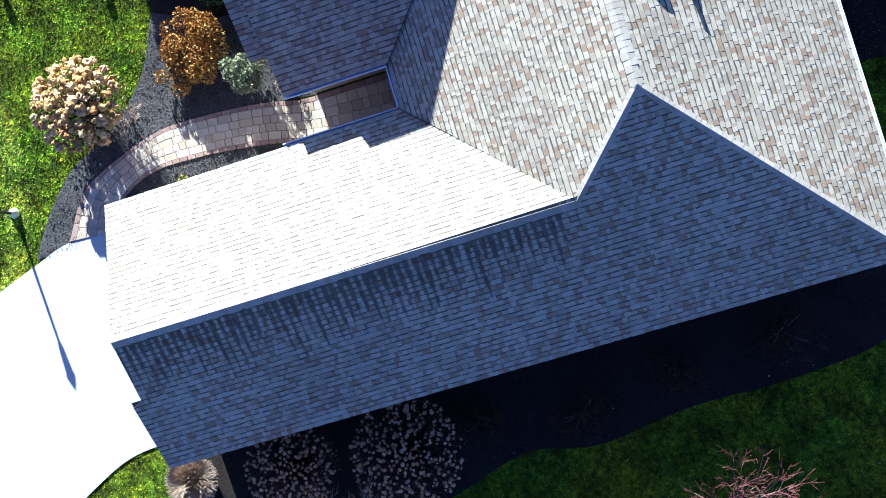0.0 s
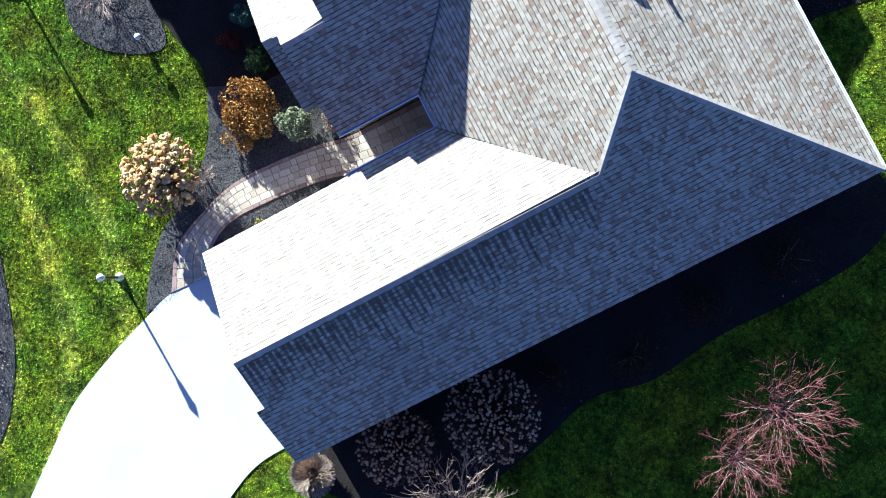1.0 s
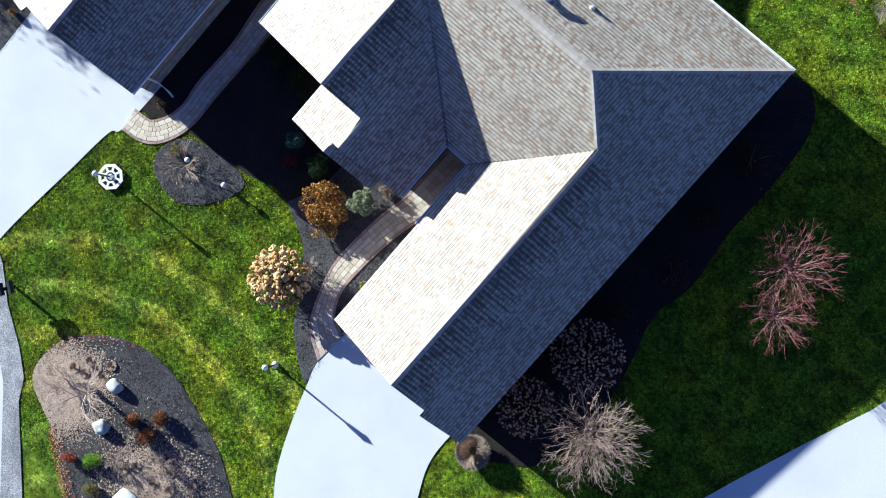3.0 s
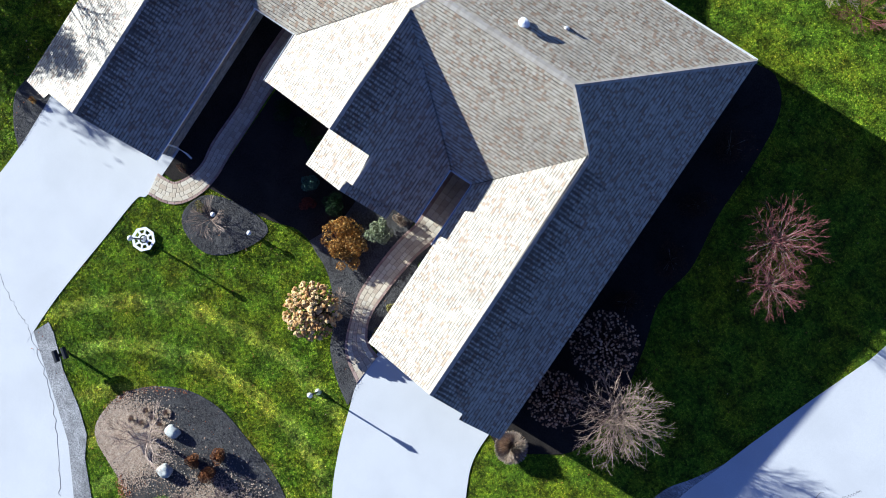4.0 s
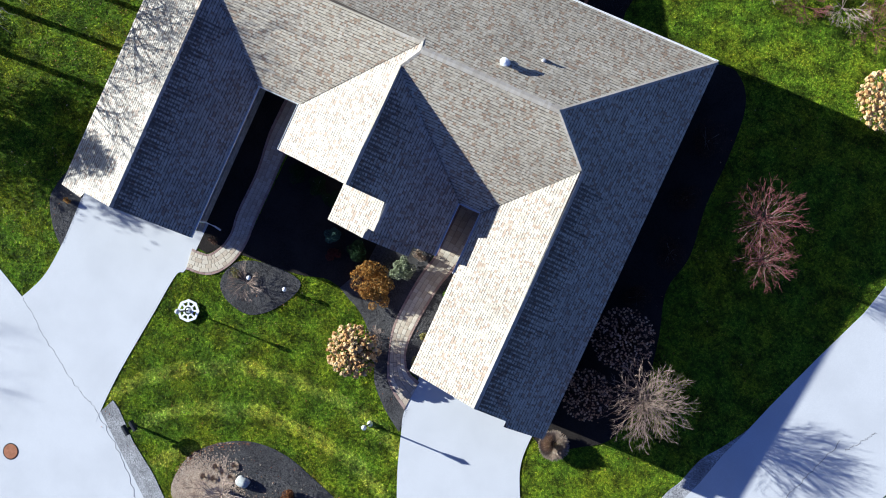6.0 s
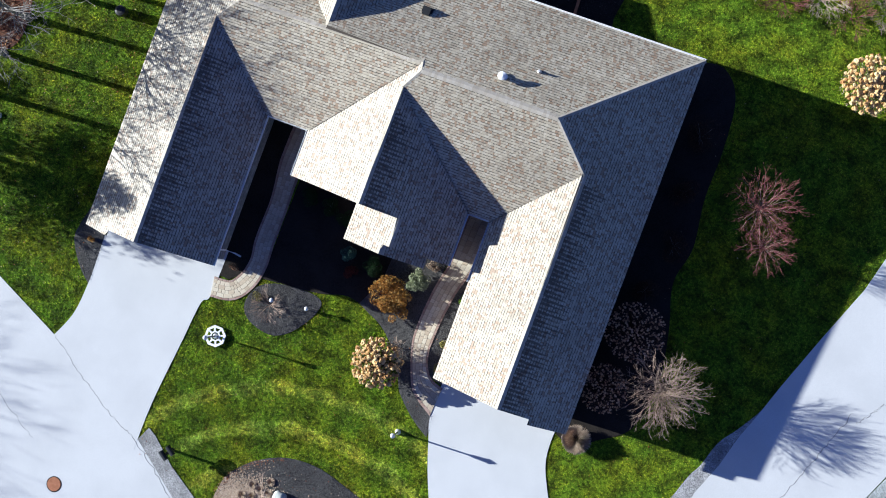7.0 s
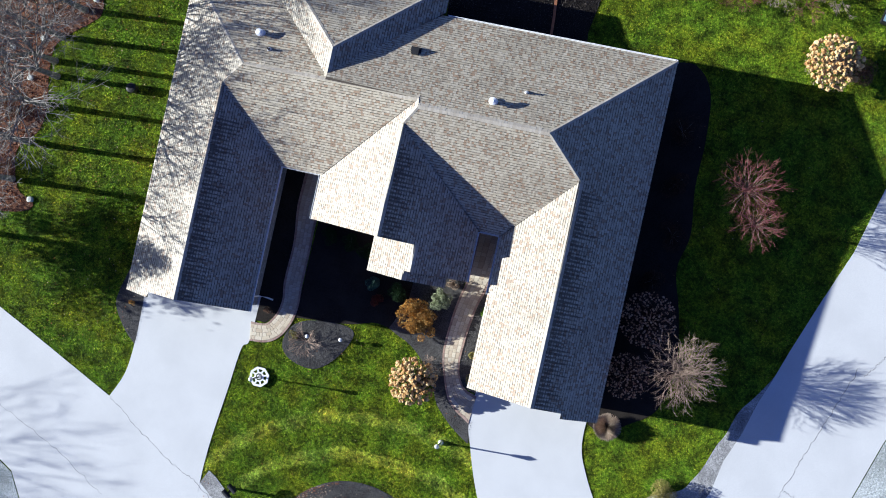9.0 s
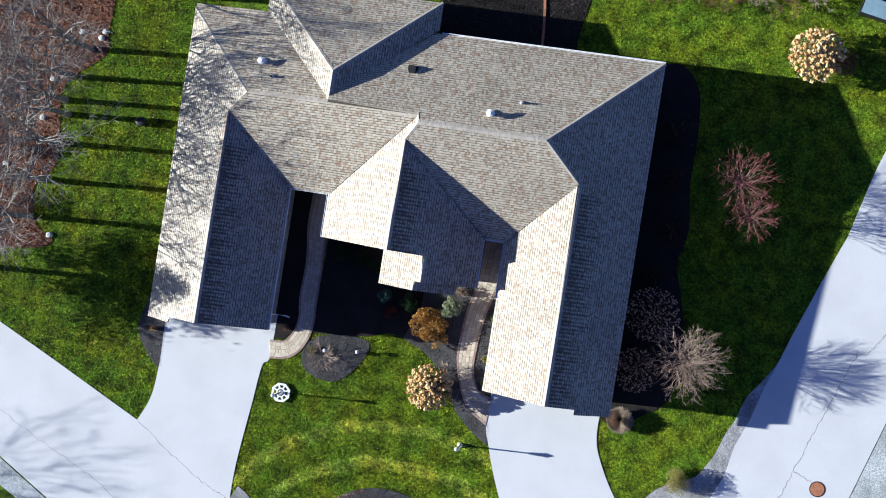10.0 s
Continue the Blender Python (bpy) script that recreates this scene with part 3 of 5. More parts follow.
for a, b, drop in ((WING_END, WING_TOP, 0.5), (WING_TOP, HIP, 0.36), ((XE, YN, zE(XE, YN)), HIP, 0.36),
                   (HIP, MID_HIP, 0.5), (MID_HIP, WEST_RIDGE, 0.36), (MID_TOP, MID_HIP, 0.36),
                   ((-9.12, 6.59, 4.95), MID_TOP, 0.5), (WEST_RIDGE, LEFT_HIP, 0.5), ((-18.93, 1.14, 4.0), LEFT_TOP, 0.5),
                   (LEFT_TOP, LEFT_HIP, 0.36), ((-22.1, 17.95, zLW(-22.1)), LEFT_HIP, 0.36), ((-13.3, 13.75, 5.15), (-13.3, 15.25, 5.15), 0.5),
                   ((-18.0, 19.85, 2.75), (-13.3, 15.25, 5.15), 0.36), ((-8.6, 19.85, 2.75), (-13.3, 15.25, 5.15), 0.36), ((-7.29, 5.2, 4.035), (-7.29, 6.57, 4.035), 0.5), ((-7.67, 4.72, 3.845), (-7.67, 5.2, 3.845), 0.5)):
    caps(a, b, drop)


def gutter(a, b, z):
    """A white box gutter with an open top, along an eave from a to b."""
    a, b = Vector((*a, z)), Vector((*b, z))
    d = (b - a).normalized()
    o = d.cross(Vector((0, 0, 1)))
    shape = [(0, 0.03), (0, -0.09), (0.065, -0.09), (0.085, 0.05), (0.06, 0.05), (0.05, -0.075), (0.01, -0.075), (0.01, 0.03)]
    verts = [p + o * x + Vector((0, 0, h)) for p in (a, b) for x, h in shape]
    k = len(shape)
    link_mesh("gutter", verts, [(i, (i + 1) % k, k + (i + 1) % k, k + i) for i in range(k)] + [tuple(range(k - 1, -1, -1)), tuple(range(k, 2 * k))], WHITE, house, "white metal gutter")


gutter((-15.31, 1.3), (-15.31, 9.0), zLE(-15.31) - 0.05)
gutter((-15.3, 9.04), (-13.15, 9.04), zSB(-14.2, 9.04) - 0.08)
gutter((-13.12, 9.0), (-13.12, 6.7), zMW(-13.12) - 0.05)
gutter((-4.57, 5.3), (-4.57, 7.9), zME(-4.57) - 0.05)
gutter((-4.5, 7.95), (-3.5, 7.95), zSA(7.95) - 0.05)
gutter((-3.43, 7.85), (-3.43, 4.9), zRW(-3.43, 6.4) - 0.06)
gutter((XE, YN), (-8.4, YN), zN(YN) - 0.05)


def siding(x, y0, y1, out):
    """Lap boards on a wall that runs along y."""
    z = 0.75
    board = None
    while z < 2.5:
        if board is None:
            verts = [(0, 0, 0), (0, y1 - y0, 0), (0.022 * out, 0, 0), (0.022 * out, y1 - y0, 0), (0.006 * out, 0, 0.19), (0.006 * out, y1 - y0, 0.19)]
            board = link_mesh("siding_board", verts, [(0, 2, 3, 1), (2, 4, 5, 3), (0, 4, 2), (1, 3, 5)], SIDING, house)
            ob = board
        else:
            ob = new("siding_board", board.data)
            ob.parent = house
        ob.location = (x, y0, z)
        z += 0.18


siding(-15.797, 1.5, 9.3, 1)
part("plinth", box(bmesh.new(), -15.8, -15.72, 1.5, 9.3, 0, 0.75, 0.01), two_scale("stone_veneer", (0.2, 0.19, 0.18), (0.42, 0.4, 0.38), 6, 2, 0.9, 0.03), house, "grey stone veneer plinth")
bm = bmesh.new()
tube(bm, [(-15.3, 2.0, 2.55), (-15.55, 2.0, 2.35), (-15.72, 2.0, 2.2), (-15.72, 2.0, 0.25), (-15.2, 2.0, 0.1), (-14.9, 1.95, 0.08)], [0.045] * 6, 8)
part("downspout", bm, WHITE, house, "white metal downspout")
part("downspout", tube(bmesh.new(), [(-8.72, 18.75, 2.62), (-8.95, 18.35, 2.5), (-9.25, 17.95, 2.35), (-9.25, 17.95, 0.2)], [0.055] * 4, 8), WHITE, house, "white metal downspout")
bm = box(bmesh.new(), -15.78, -15.6, 2.35, 2.55, 1.65, 1.95, 0.02)
part("wall_lamp", bm, STEEL, house, "pale metal wall lamp")


def roof_pipe(name, label, x, y, z, r, h, mat, cap):
    r0 = root(name, label, "roof vent", (x, y, z), "vents on the roof")
    bm = tube(bmesh.new(), [(0, 0, -0.15), (0, 0, h)], [r, r], 14)
    part("pipe", bm, mat, r0)
    bm = tube(bmesh.new(), [(0, 0, -0.02), (0, 0, 0.03), (0, 0, 0.1)], [r * 2.2, r * 2.0, r * 1.05], 14)
    part("flashing", bm, STEEL, r0)
    if cap:
        bm = tube(bmesh.new(), [(0, 0, h - 0.03), (0, 0, h + 0.02), (0, 0, h + 0.11), (0, 0, h + 0.15)], [r * 1.1, r * 1.75, r * 1.75, r * 0.6], 16)
        part("cap", bm, mat, r0)
    return r0


roof_pipe("roof_flue", "white capped metal flue on the shingle roof", -4.93, 14.18, zN(14.18), 0.11, 0.3, WHITE, True)
roof_pipe("roof_flue", "white capped metal flue on the shingle roof", -17.45, 15.35, zNW(-17.45, 15.35), 0.11, 0.3, WHITE, True)
roof_pipe("vent_pipe", "thin dark vent pipe on the shingle roof", -3.5, 15.0, zN(15.0), 0.05, 0.26, STEEL, False)
roof_pipe("vent_pipe", "thin dark vent pipe on the shingle roof", -16.75, 14.6, zNW(-16.75, 14.6), 0.06, 0.25, IRON, False)
box_vent = root("box_vent", "dark square box vent on the shingle roof", "roof vent", (-9.4, 15.97, zN(15.97)), "vents on the roof")
part("hood", box(bmesh.new(), -0.19, 0.19, -0.17, 0.17, -0.1, 0.2, 0.02), IRON, box_vent)
part("flange", box(bmesh.new(), -0.26, 0.26, -0.24, 0.24, -0.12, 0.03, 0.005), IRON, box_vent)

# ---- paved walks ----
def resample(points, n):
    c = curve_through([(*p, 0) for p in points], 10)
    d = [0.0]
    for a, b in zip(c, c[1:]):
        d.append(d[-1] + (b - a).length)
    out, k = [], 0
    for i in range(n + 1):
        s = d[-1] * i / n
        while k < len(d) - 2 and d[k + 1] < s:
            k += 1
        out.append(c[k].lerp(c[k + 1], (s - d[k]) / max(1e-6, d[k + 1] - d[k])))
    return out


def paved_walk(name, label, left, right, rows, columns):
    """A walk between two edges: border stones on both sides and pavers of uneven length between, each with open joints."""
    a, b = resample(left, 60), resample(right, 60)
    mid = resample([tuple(((p + q) / 2)[:2]) for p, q in zip(a, b)][::6], rows)
    wide = [min((q - p).length for q in b) for p in a]
    half = [sum(wide[max(0, int(60 * i / rows) - 4):int(60 * i / rows) + 5]) / len(wide[max(0, int(60 * i / rows) - 4):int(60 * i / rows) + 5]) / 2 for i in range(rows + 1)]
    across = []
    for i in range(rows + 1):
        d = (mid[min(i + 1, rows)] - mid[max(i - 1, 0)]).normalized()
        across.append(Vector((-d.y, d.x, 0)))
    sign = 1 if (a[30] - mid[rows // 2]).dot(across[rows // 2]) > 0 else -1
    ends = {0: (a[0], b[0]), rows: (a[-1], b[-1])}
    a2 = [ends[i][0] if i in ends else mid[i] + across[i] * half[i] * sign for i in range(rows + 1)]
    b = [ends[i][1] if i in ends else mid[i] - across[i] * half[i] * sign for i in range(rows + 1)]
    a = a2
    bed = surface(name, [(p.x, p.y) for p in a] + [(p.x, p.y) for p in reversed(b)], 0.03, SAND, label, "walk")
    r = random.Random(3)

    def spot(row, share):
        i = min(int(row), rows - 1)
        f = row - i
        return a[i].lerp(a[i + 1], f).lerp(b[i].lerp(b[i + 1], f), share)

    def stone(kind, r0, r1, s0, s1, mat):
        corners = [spot(r0, s0), spot(r0, s1), spot(r1, s1), spot(r1, s0)]
        mid = sum(corners, Vector()) / 4
        z = 0.058 + r.uniform(-0.004, 0.004)
        out = [mid + (c - mid) * (1 - 0.008 / max(0.05, (c - mid).length)) for c in corners]
        top = [mid + (c - mid) * (1 - 0.016 / max(0.05, (c - mid).length)) for c in corners]
        verts = [(c.x - mid.x, c.y - mid.y, 0) for c in out] + [(c.x - mid.x, c.y - mid.y, z - 0.008) for c in out] + [(c.x - mid.x, c.y - mid.y, z) for c in top]
        faces = [(i, (i + 1) % 4, 4 + (i + 1) % 4, 4 + i) for i in range(4)] + [(4 + i, 4 + (i + 1) % 4, 8 + (i + 1) % 4, 8 + i) for i in range(4)] + [(8, 9, 10, 11)]
        me = bpy.data.meshes.new(kind)
        me.from_pydata(verts, [], faces)
        me.materials.append(mat)
        ob = new(kind, me)
        ob.location = mid
        ob.parent = bed

    edge = 0.11
    for i in range(rows):
        stone("border_stone", i, i + 1, 0, edge, BORDER)
        stone("border_stone", i, i + 1, 1 - edge, 1, BORDER)
    for c in range(columns):
        s0, s1 = edge + (1 - 2 * edge) * c / columns, edge + (1 - 2 * edge) * (c + 1) / columns
        x = 0.0
        while x < rows:
            e = min(rows, x + r.choice((0.8, 1.2, 1.6)) * (1 if x else r.choice((0.5, 1))))
            if rows - e < 0.4:
                e = rows
            stone("paver", x, e, s0, s1, PAVER)
            x = e
    return bed


paved_walk("walkway", "curved cream paver walk with rosy border stones", [(-3.15, -2.05), (-4.15, -1.25), (-4.85, -0.4), (-5.3, 0.7), (-5.33, 2.3), (-5.2, 3.8), (-4.97, 5.4), (-4.9, 8.3)], [(-3.05, -0.5), (-4.05, -0.15), (-4.25, 0.6), (-4.3, 1.9), (-4.15, 3.2), (-4.0, 4.3), (-3.6, 5.5), (-3.2, 8.3)], 44, 4)
paved_walk("walkway", "winding grey-cream paver path beside the garage wall", [(-15.85, 0.55), (-15.1, 0.6), (-14.6, 1.1), (-14.4, 2.1), (-14.55, 3.4), (-14.5, 4.7), (-14.5, 5.9), (-14.7, 6.9), (-14.7, 9.2)], [(-15.7, -0.5), (-14.4, -0.25), (-13.75, 0.6), (-13.45, 1.3), (-13.5, 2.8), (-13.5, 4.5), (-13.5, 5.8), (-13.5, 6.9), (-13.1, 9.2)], 46, 4)


# ---- cracks and manhole ----
def crack(points, width, z):
    r = random.Random(len(points) * 7 + int(points[0][0] * 10))
    c = curve_through([(*p, 0) for p in points], 14)
    verts, faces = [], []
    for i, p in enumerate(c):
        d = (c[min(i + 1, len(c) - 1)] - c[max(i - 1, 0)]).normalized()
        o = Vector((-d.y, d.x, 0))
        q = p + o * r.uniform(-0.07, 0.07)
        w = width * r.uniform(0.3, 1.2)
        for s, h in ((-w, 0), (-w * 0.5, 0.004), (w * 0.5, 0.004), (w, 0)):
            v = q + o * s
            verts.append((v.x, v.y, z + h))
        if i:
            k = 4 * i
            faces += [(k - 4 + j, k + j, k + j + 1, k - 3 + j) for j in range(3)]
    tagged(link_mesh("crack_seal", verts, faces, CRACK), "thin dark sealed crack in the concrete", "crack", kind="structure")


crack([(-31.1, -6.1), (-28.8, -7.2), (-25.4, -8.7), (-22.0, -10.6)], 0.011, 0.031)
crack([(-22.7, -5.3), (-20.6, -6.7), (-18.4, -8.0), (-16.7, -8.8), (-14.0, -10.9), (-11.5, -14)], 0.017, 0.034)
crack([(15.5, 5.4), (14.7, 3.0), (13.9, 0.8), (13.1, -1.7), (12.7, -3.0), (12.0, -6)], 0.016, 0.027)
crack([(16.7, 6.3), (16.3, 5.7), (15.8, 5.0)], 0.018, 0.027)
crack([(13.2, -1.6), (13.7, -1.75), (14.2, -2.0)], 0.015, 0.027)
for x, y in ((14.5, -2.25), (-20.05, -12.4)):
    manhole = root("manhole_cover", "round rusty iron manhole cover in the road", "manhole cover", (x, y, 0.028), "manhole covers in the roads")
    part("frame_ring", tube(bmesh.new(), [(0, 0, -0.02), (0, 0, 0.008)], [0.42, 0.41], 32), IRON, manhole)
    part("lid", tube(bmesh.new(), [(0, 0, -0.01), (0, 0, 0.014), (0, 0, 0.018)], [0.36, 0.36, 0.345], 32), RUST, manhole)


# ---- plants ----
def twig_tree(name, label, at, height, spread, mat, seed, trunk_r=0.09, depth=5, fork=0.18, droop=0.0, splits=3, group="", twig=0.006, lean=(0, 0)):
    """A bare tree: a tapered trunk that forks again and again into fine twigs."""
    r = random.Random(seed)
    thing = root(name, label, "tree", at, group)
    trunk, crown = bmesh.new(), []
    top = Vector((lean[0] * fork, lean[1] * fork, height * fork))
    tube(trunk, [(0, 0, -0.05), (trunk_r * 0.2, 0, height * fork * 0.3), top * 0.7, top], [trunk_r * 1.35, trunk_r * 1.05, trunk_r * 0.9, trunk_r * 0.8], 9)
    part("trunk", trunk, mat, thing)
    verts, faces = [], []

    def limb(p, d, length, rad, level):
        pts, q, v = [p], p.copy(), d.normalized()
        steps = 3
        for i in range(steps):
            v = (v + Vector((r.uniform(-1, 1), r.uniform(-1, 1), r.uniform(-0.6, 0.8) - droop)) * 0.2).normalized()
            q = q + v * length / steps
            pts.append(q.copy())
        sides = 5 if level < 2 else 3
        rings = []
        for i, c in enumerate(pts):
            u = v.orthogonal().normalized()
            w = v.cross(u)
            k = rad * (1 - 0.55 * i / steps)
            rings.append(len(verts))
            for s in range(sides):
                verts.append(c + k * (math.cos(6.283 * s / sides) * u + math.sin(6.283 * s / sides) * w))
        for a, b in zip(rings, rings[1:]):
            for s in range(sides):
                faces.append((a + s, a + (s + 1) % sides, b + (s + 1) % sides, b + s))
        if level >= depth:
            return
        for i in range(splits + (1 if level < 2 else 0)):
            base = pts[r.choice((1, 2, 3, 3))] if i else pts[-1]
            out = Vector((base.x - at_axis.x, base.y - at_axis.y, 0))
            out = out.normalized() if out.length > 0.05 else Vector((r.uniform(-1, 1), r.uniform(-1, 1), 0))
            nd = (v * 0.9 + Vector((r.uniform(-1, 1), r.uniform(-1, 1), r.uniform(-0.5, 0.9))) * 0.75 + out * 0.25 * spread / height).normalized()
            limb(base.copy(), nd, length * r.uniform(0.55, 0.82), max(rad * 0.55, twig), level + 1)

    at_axis = Vector((0, 0, 0))
    n = 6
    for i in range(n):
        a = 6.283 * (i + r.uniform(-0.3, 0.3)) / n
        tilt = r.uniform(0.35, 1.0) * spread / height
        limb(top * r.uniform(0.75, 1.0), Vector((math.cos(a) * tilt, math.sin(a) * tilt, 1)), height * (1 - fork) * 0.42, trunk_r * 0.5, 1)
    ob = link_mesh("crown", verts, faces, mat, thing)
    ob["kind"] = "stuff"
    return thing


def dome_tree(name, label, at, radius, h, mat, seed, limbs=44, group="", frame_mat=None):
    """A bare tree with a round crown: limbs fan out from a short trunk and end in fine forked twigs."""
    r = random.Random(seed)
    thing = root(name, label, "tree", at, group)
    part("trunk", tube(bmesh.new(), [(0, 0, -0.05), (0.01, 0, h * 0.15), (0, 0.01, h * 0.3)], [0.1, 0.075, 0.06], 9), mat, thing)
    frame_mesh, twig_mesh = ([], []), ([], [])

    def bar(pts, rad0, rad1, mesh):
        verts, faces = mesh
        k = len(pts)
        for i, p in enumerate(pts):
            d = (pts[min(i + 1, k - 1)] - pts[max(i - 1, 0)]).normalized()
            u = d.orthogonal().normalized()
            w = d.cross(u)
            q = rad0 + (rad1 - rad0) * i / (k - 1)
            for s in range(3):
                verts.append(p + q * (math.cos(2.094 * s) * u + math.sin(2.094 * s) * w))
            if i:
                a = len(verts) - 6
                for s in range(3):
                    faces.append((a + s, a + (s + 1) % 3, a + 3 + (s + 1) % 3, a + 3 + s))

    def wander(p, d, length, steps, amount):
        pts, q, v = [p.copy()], p.copy(), d.normalized()
        for _ in range(steps):
            v = (v + Vector((r.uniform(-1, 1), r.uniform(-1, 1), r.uniform(-0.7, 0.9))) * amount).normalized()
            q = q + v * length / steps
            pts.append(q.copy())
        return pts, v

    for i in range(limbs):
        a = 2.39996 * i + r.uniform(-0.25, 0.25)
        out = math.sqrt((i + 0.6) / limbs) * r.uniform(0.8, 1.04)
        goal = Vector((math.cos(a) * out * radius, math.sin(a) * out * radius, h * (0.62 + 0.36 * math.sqrt(max(0.0, 1 - min(1, out) ** 2)))))
        foot = Vector((0, 0, h * r.uniform(0.12, 0.3)))
        pts = []
        for s in range(6):
            t = s / 5
            p = foot.lerp(goal, t) + Vector((0, 0, 0.22 * h * math.sin(math.pi * t) * (1 - 0.5 * out)))
            if 0 < s:
                p += Vector((r.uniform(-1, 1), r.uniform(-1, 1), r.uniform(-1, 1))) * 0.045 * radius
            pts.append(p)
        bar(pts, 0.013, 0.005, frame_mesh)
        for s in (1, 2, 2, 3, 3, 4, 4, 4, 5, 5):
            d = (pts[s] - pts[s - 1]).normalized()
            side = Vector((r.uniform(-1, 1), r.uniform(-1, 1), r.uniform(-0.5, 0.8)))
            q, v = wander(pts[s], d * 1.25 + side * 0.75, radius * r.uniform(0.16, 0.3), 3, 0.16)
            bar(q, 0.0062, 0.0036, twig_mesh)
            for _ in range(3):
                b = q[r.choice((1, 2, 3))]
                q2, v2 = wander(b, v + Vector((r.uniform(-1, 1), r.uniform(-1, 1), r.uniform(-0.5, 0.8))) * 0.6, radius * r.uniform(0.08, 0.18), 2, 0.15)
                bar(q2, 0.0045, 0.0025, twig_mesh)
    for part_name, mesh, m in (("branch_frame", frame_mesh, frame_mat or mat), ("crown", twig_mesh, mat)):
        ob = link_mesh(part_name, mesh[0], mesh[1], m, thing)
        ob["kind"] = "stuff"
    return thing


def leaf_cloud(centres, sizes, flat, r, lift=0.15):
    """Small bent leaves at the given places."""
    n = len(centres)
    c = np.asarray(centres, float)
    a = r.uniform(0, 6.283, n)
    tip = r.normal(0, 1, (n, 3))
    tip[:, 2] *= flat
    tip /= np.linalg.norm(tip, axis=1)[:, None]
    k = 0.2 if flat < 0.2 else 1.0
    side = np.cross(tip, np.stack([k * np.cos(a), k * np.sin(a), (1.0 if flat < 0.2 else 0.3) + 0 * a], 1))
    side /= np.linalg.norm(side, axis=1)[:, None] + 1e-9
    s = np.asarray(sizes)[:, None]
    v = np.stack([c - tip * s * 0.5, c + side * s * 0.28, c + tip * s * 0.5, c - side * s * 0.28], 1)
    v[:, 1::2, 2] += lift * s
    return v.reshape(-1, 3), np.arange(4 * n).reshape(n, 4)


def bulk_mesh(name, v, f, mat, parent=None):
    me = bpy.data.meshes.new(name)
    f = np.asarray(f)
    me.vertices.add(len(v))
    me.vertices.foreach_set("co", np.asarray(v, np.float32).ravel())
    me.loops.add(f.size)
    me.loops.foreach_set("vertex_index", f.ravel().astype(np.int32))
    me.polygons.add(len(f))
    me.polygons.foreach_set("loop_start", np.arange(0, f.size, f.shape[1], dtype=np.int32))
    me.update(calc_edges=True)
    me.validate()
    me.materials.append(mat)
    ob = new(name, me)
    ob.parent = parent
    ob["kind"] = "stuff"
    return ob


def shrub(name, label, at, rx, ry, h, mat, seed, leaf=0.05, count=5000, lumps=9, group="", stem=None):
    """A leafy shrub: stems and a lumpy crown of single leaves with gaps."""
    r = np.random.RandomState(seed)
    thing = root(name, label, "shrub", at, group)
    c = []
    for i in range(lumps):
        a, q = r.uniform(0, 6.283), math.sqrt(r.uniform(0, 1)) * (0.62 if lumps < 13 else 0.78)
        c.append((math.cos(a) * q * rx, math.sin(a) * q * ry, h * r.uniform(0.42, 0.68), r.uniform(0.36, 0.52) if lumps < 13 else r.uniform(0.2, 0.34)))
    stems = bmesh.new()
    for x, y, z, _ in c:
        tube(stems, [(x * 0.1, y * 0.1, -0.02), (x * 0.5, y * 0.5, z * 0.5), (x, y, z)], [0.018, 0.012, 0.006], 5)
    part("woody_base", stems, stem or BARK, thing)["kind"] = "stuff"
    per = count // lumps
    pts = []
    for x, y, z, k in c:
        d = r.normal(0, 1, (per, 3))
        d /= np.linalg.norm(d, axis=1)[:, None]
        rad = r.uniform(0.55, 1.05, (per, 1)) ** 0.5
        p = d * rad * np.array([rx * k * 1.1, ry * k * 1.1, h * k]) + (x, y, z)
        pts.append(p[p[:, 2] > 0.03])
    pts = np.concatenate(pts)
    v, f = leaf_cloud(pts, leaf * r.uniform(0.6, 1.4, len(pts)), 0.7, r)
    bulk_mesh("foliage", v, f, mat, thing)
    return thing


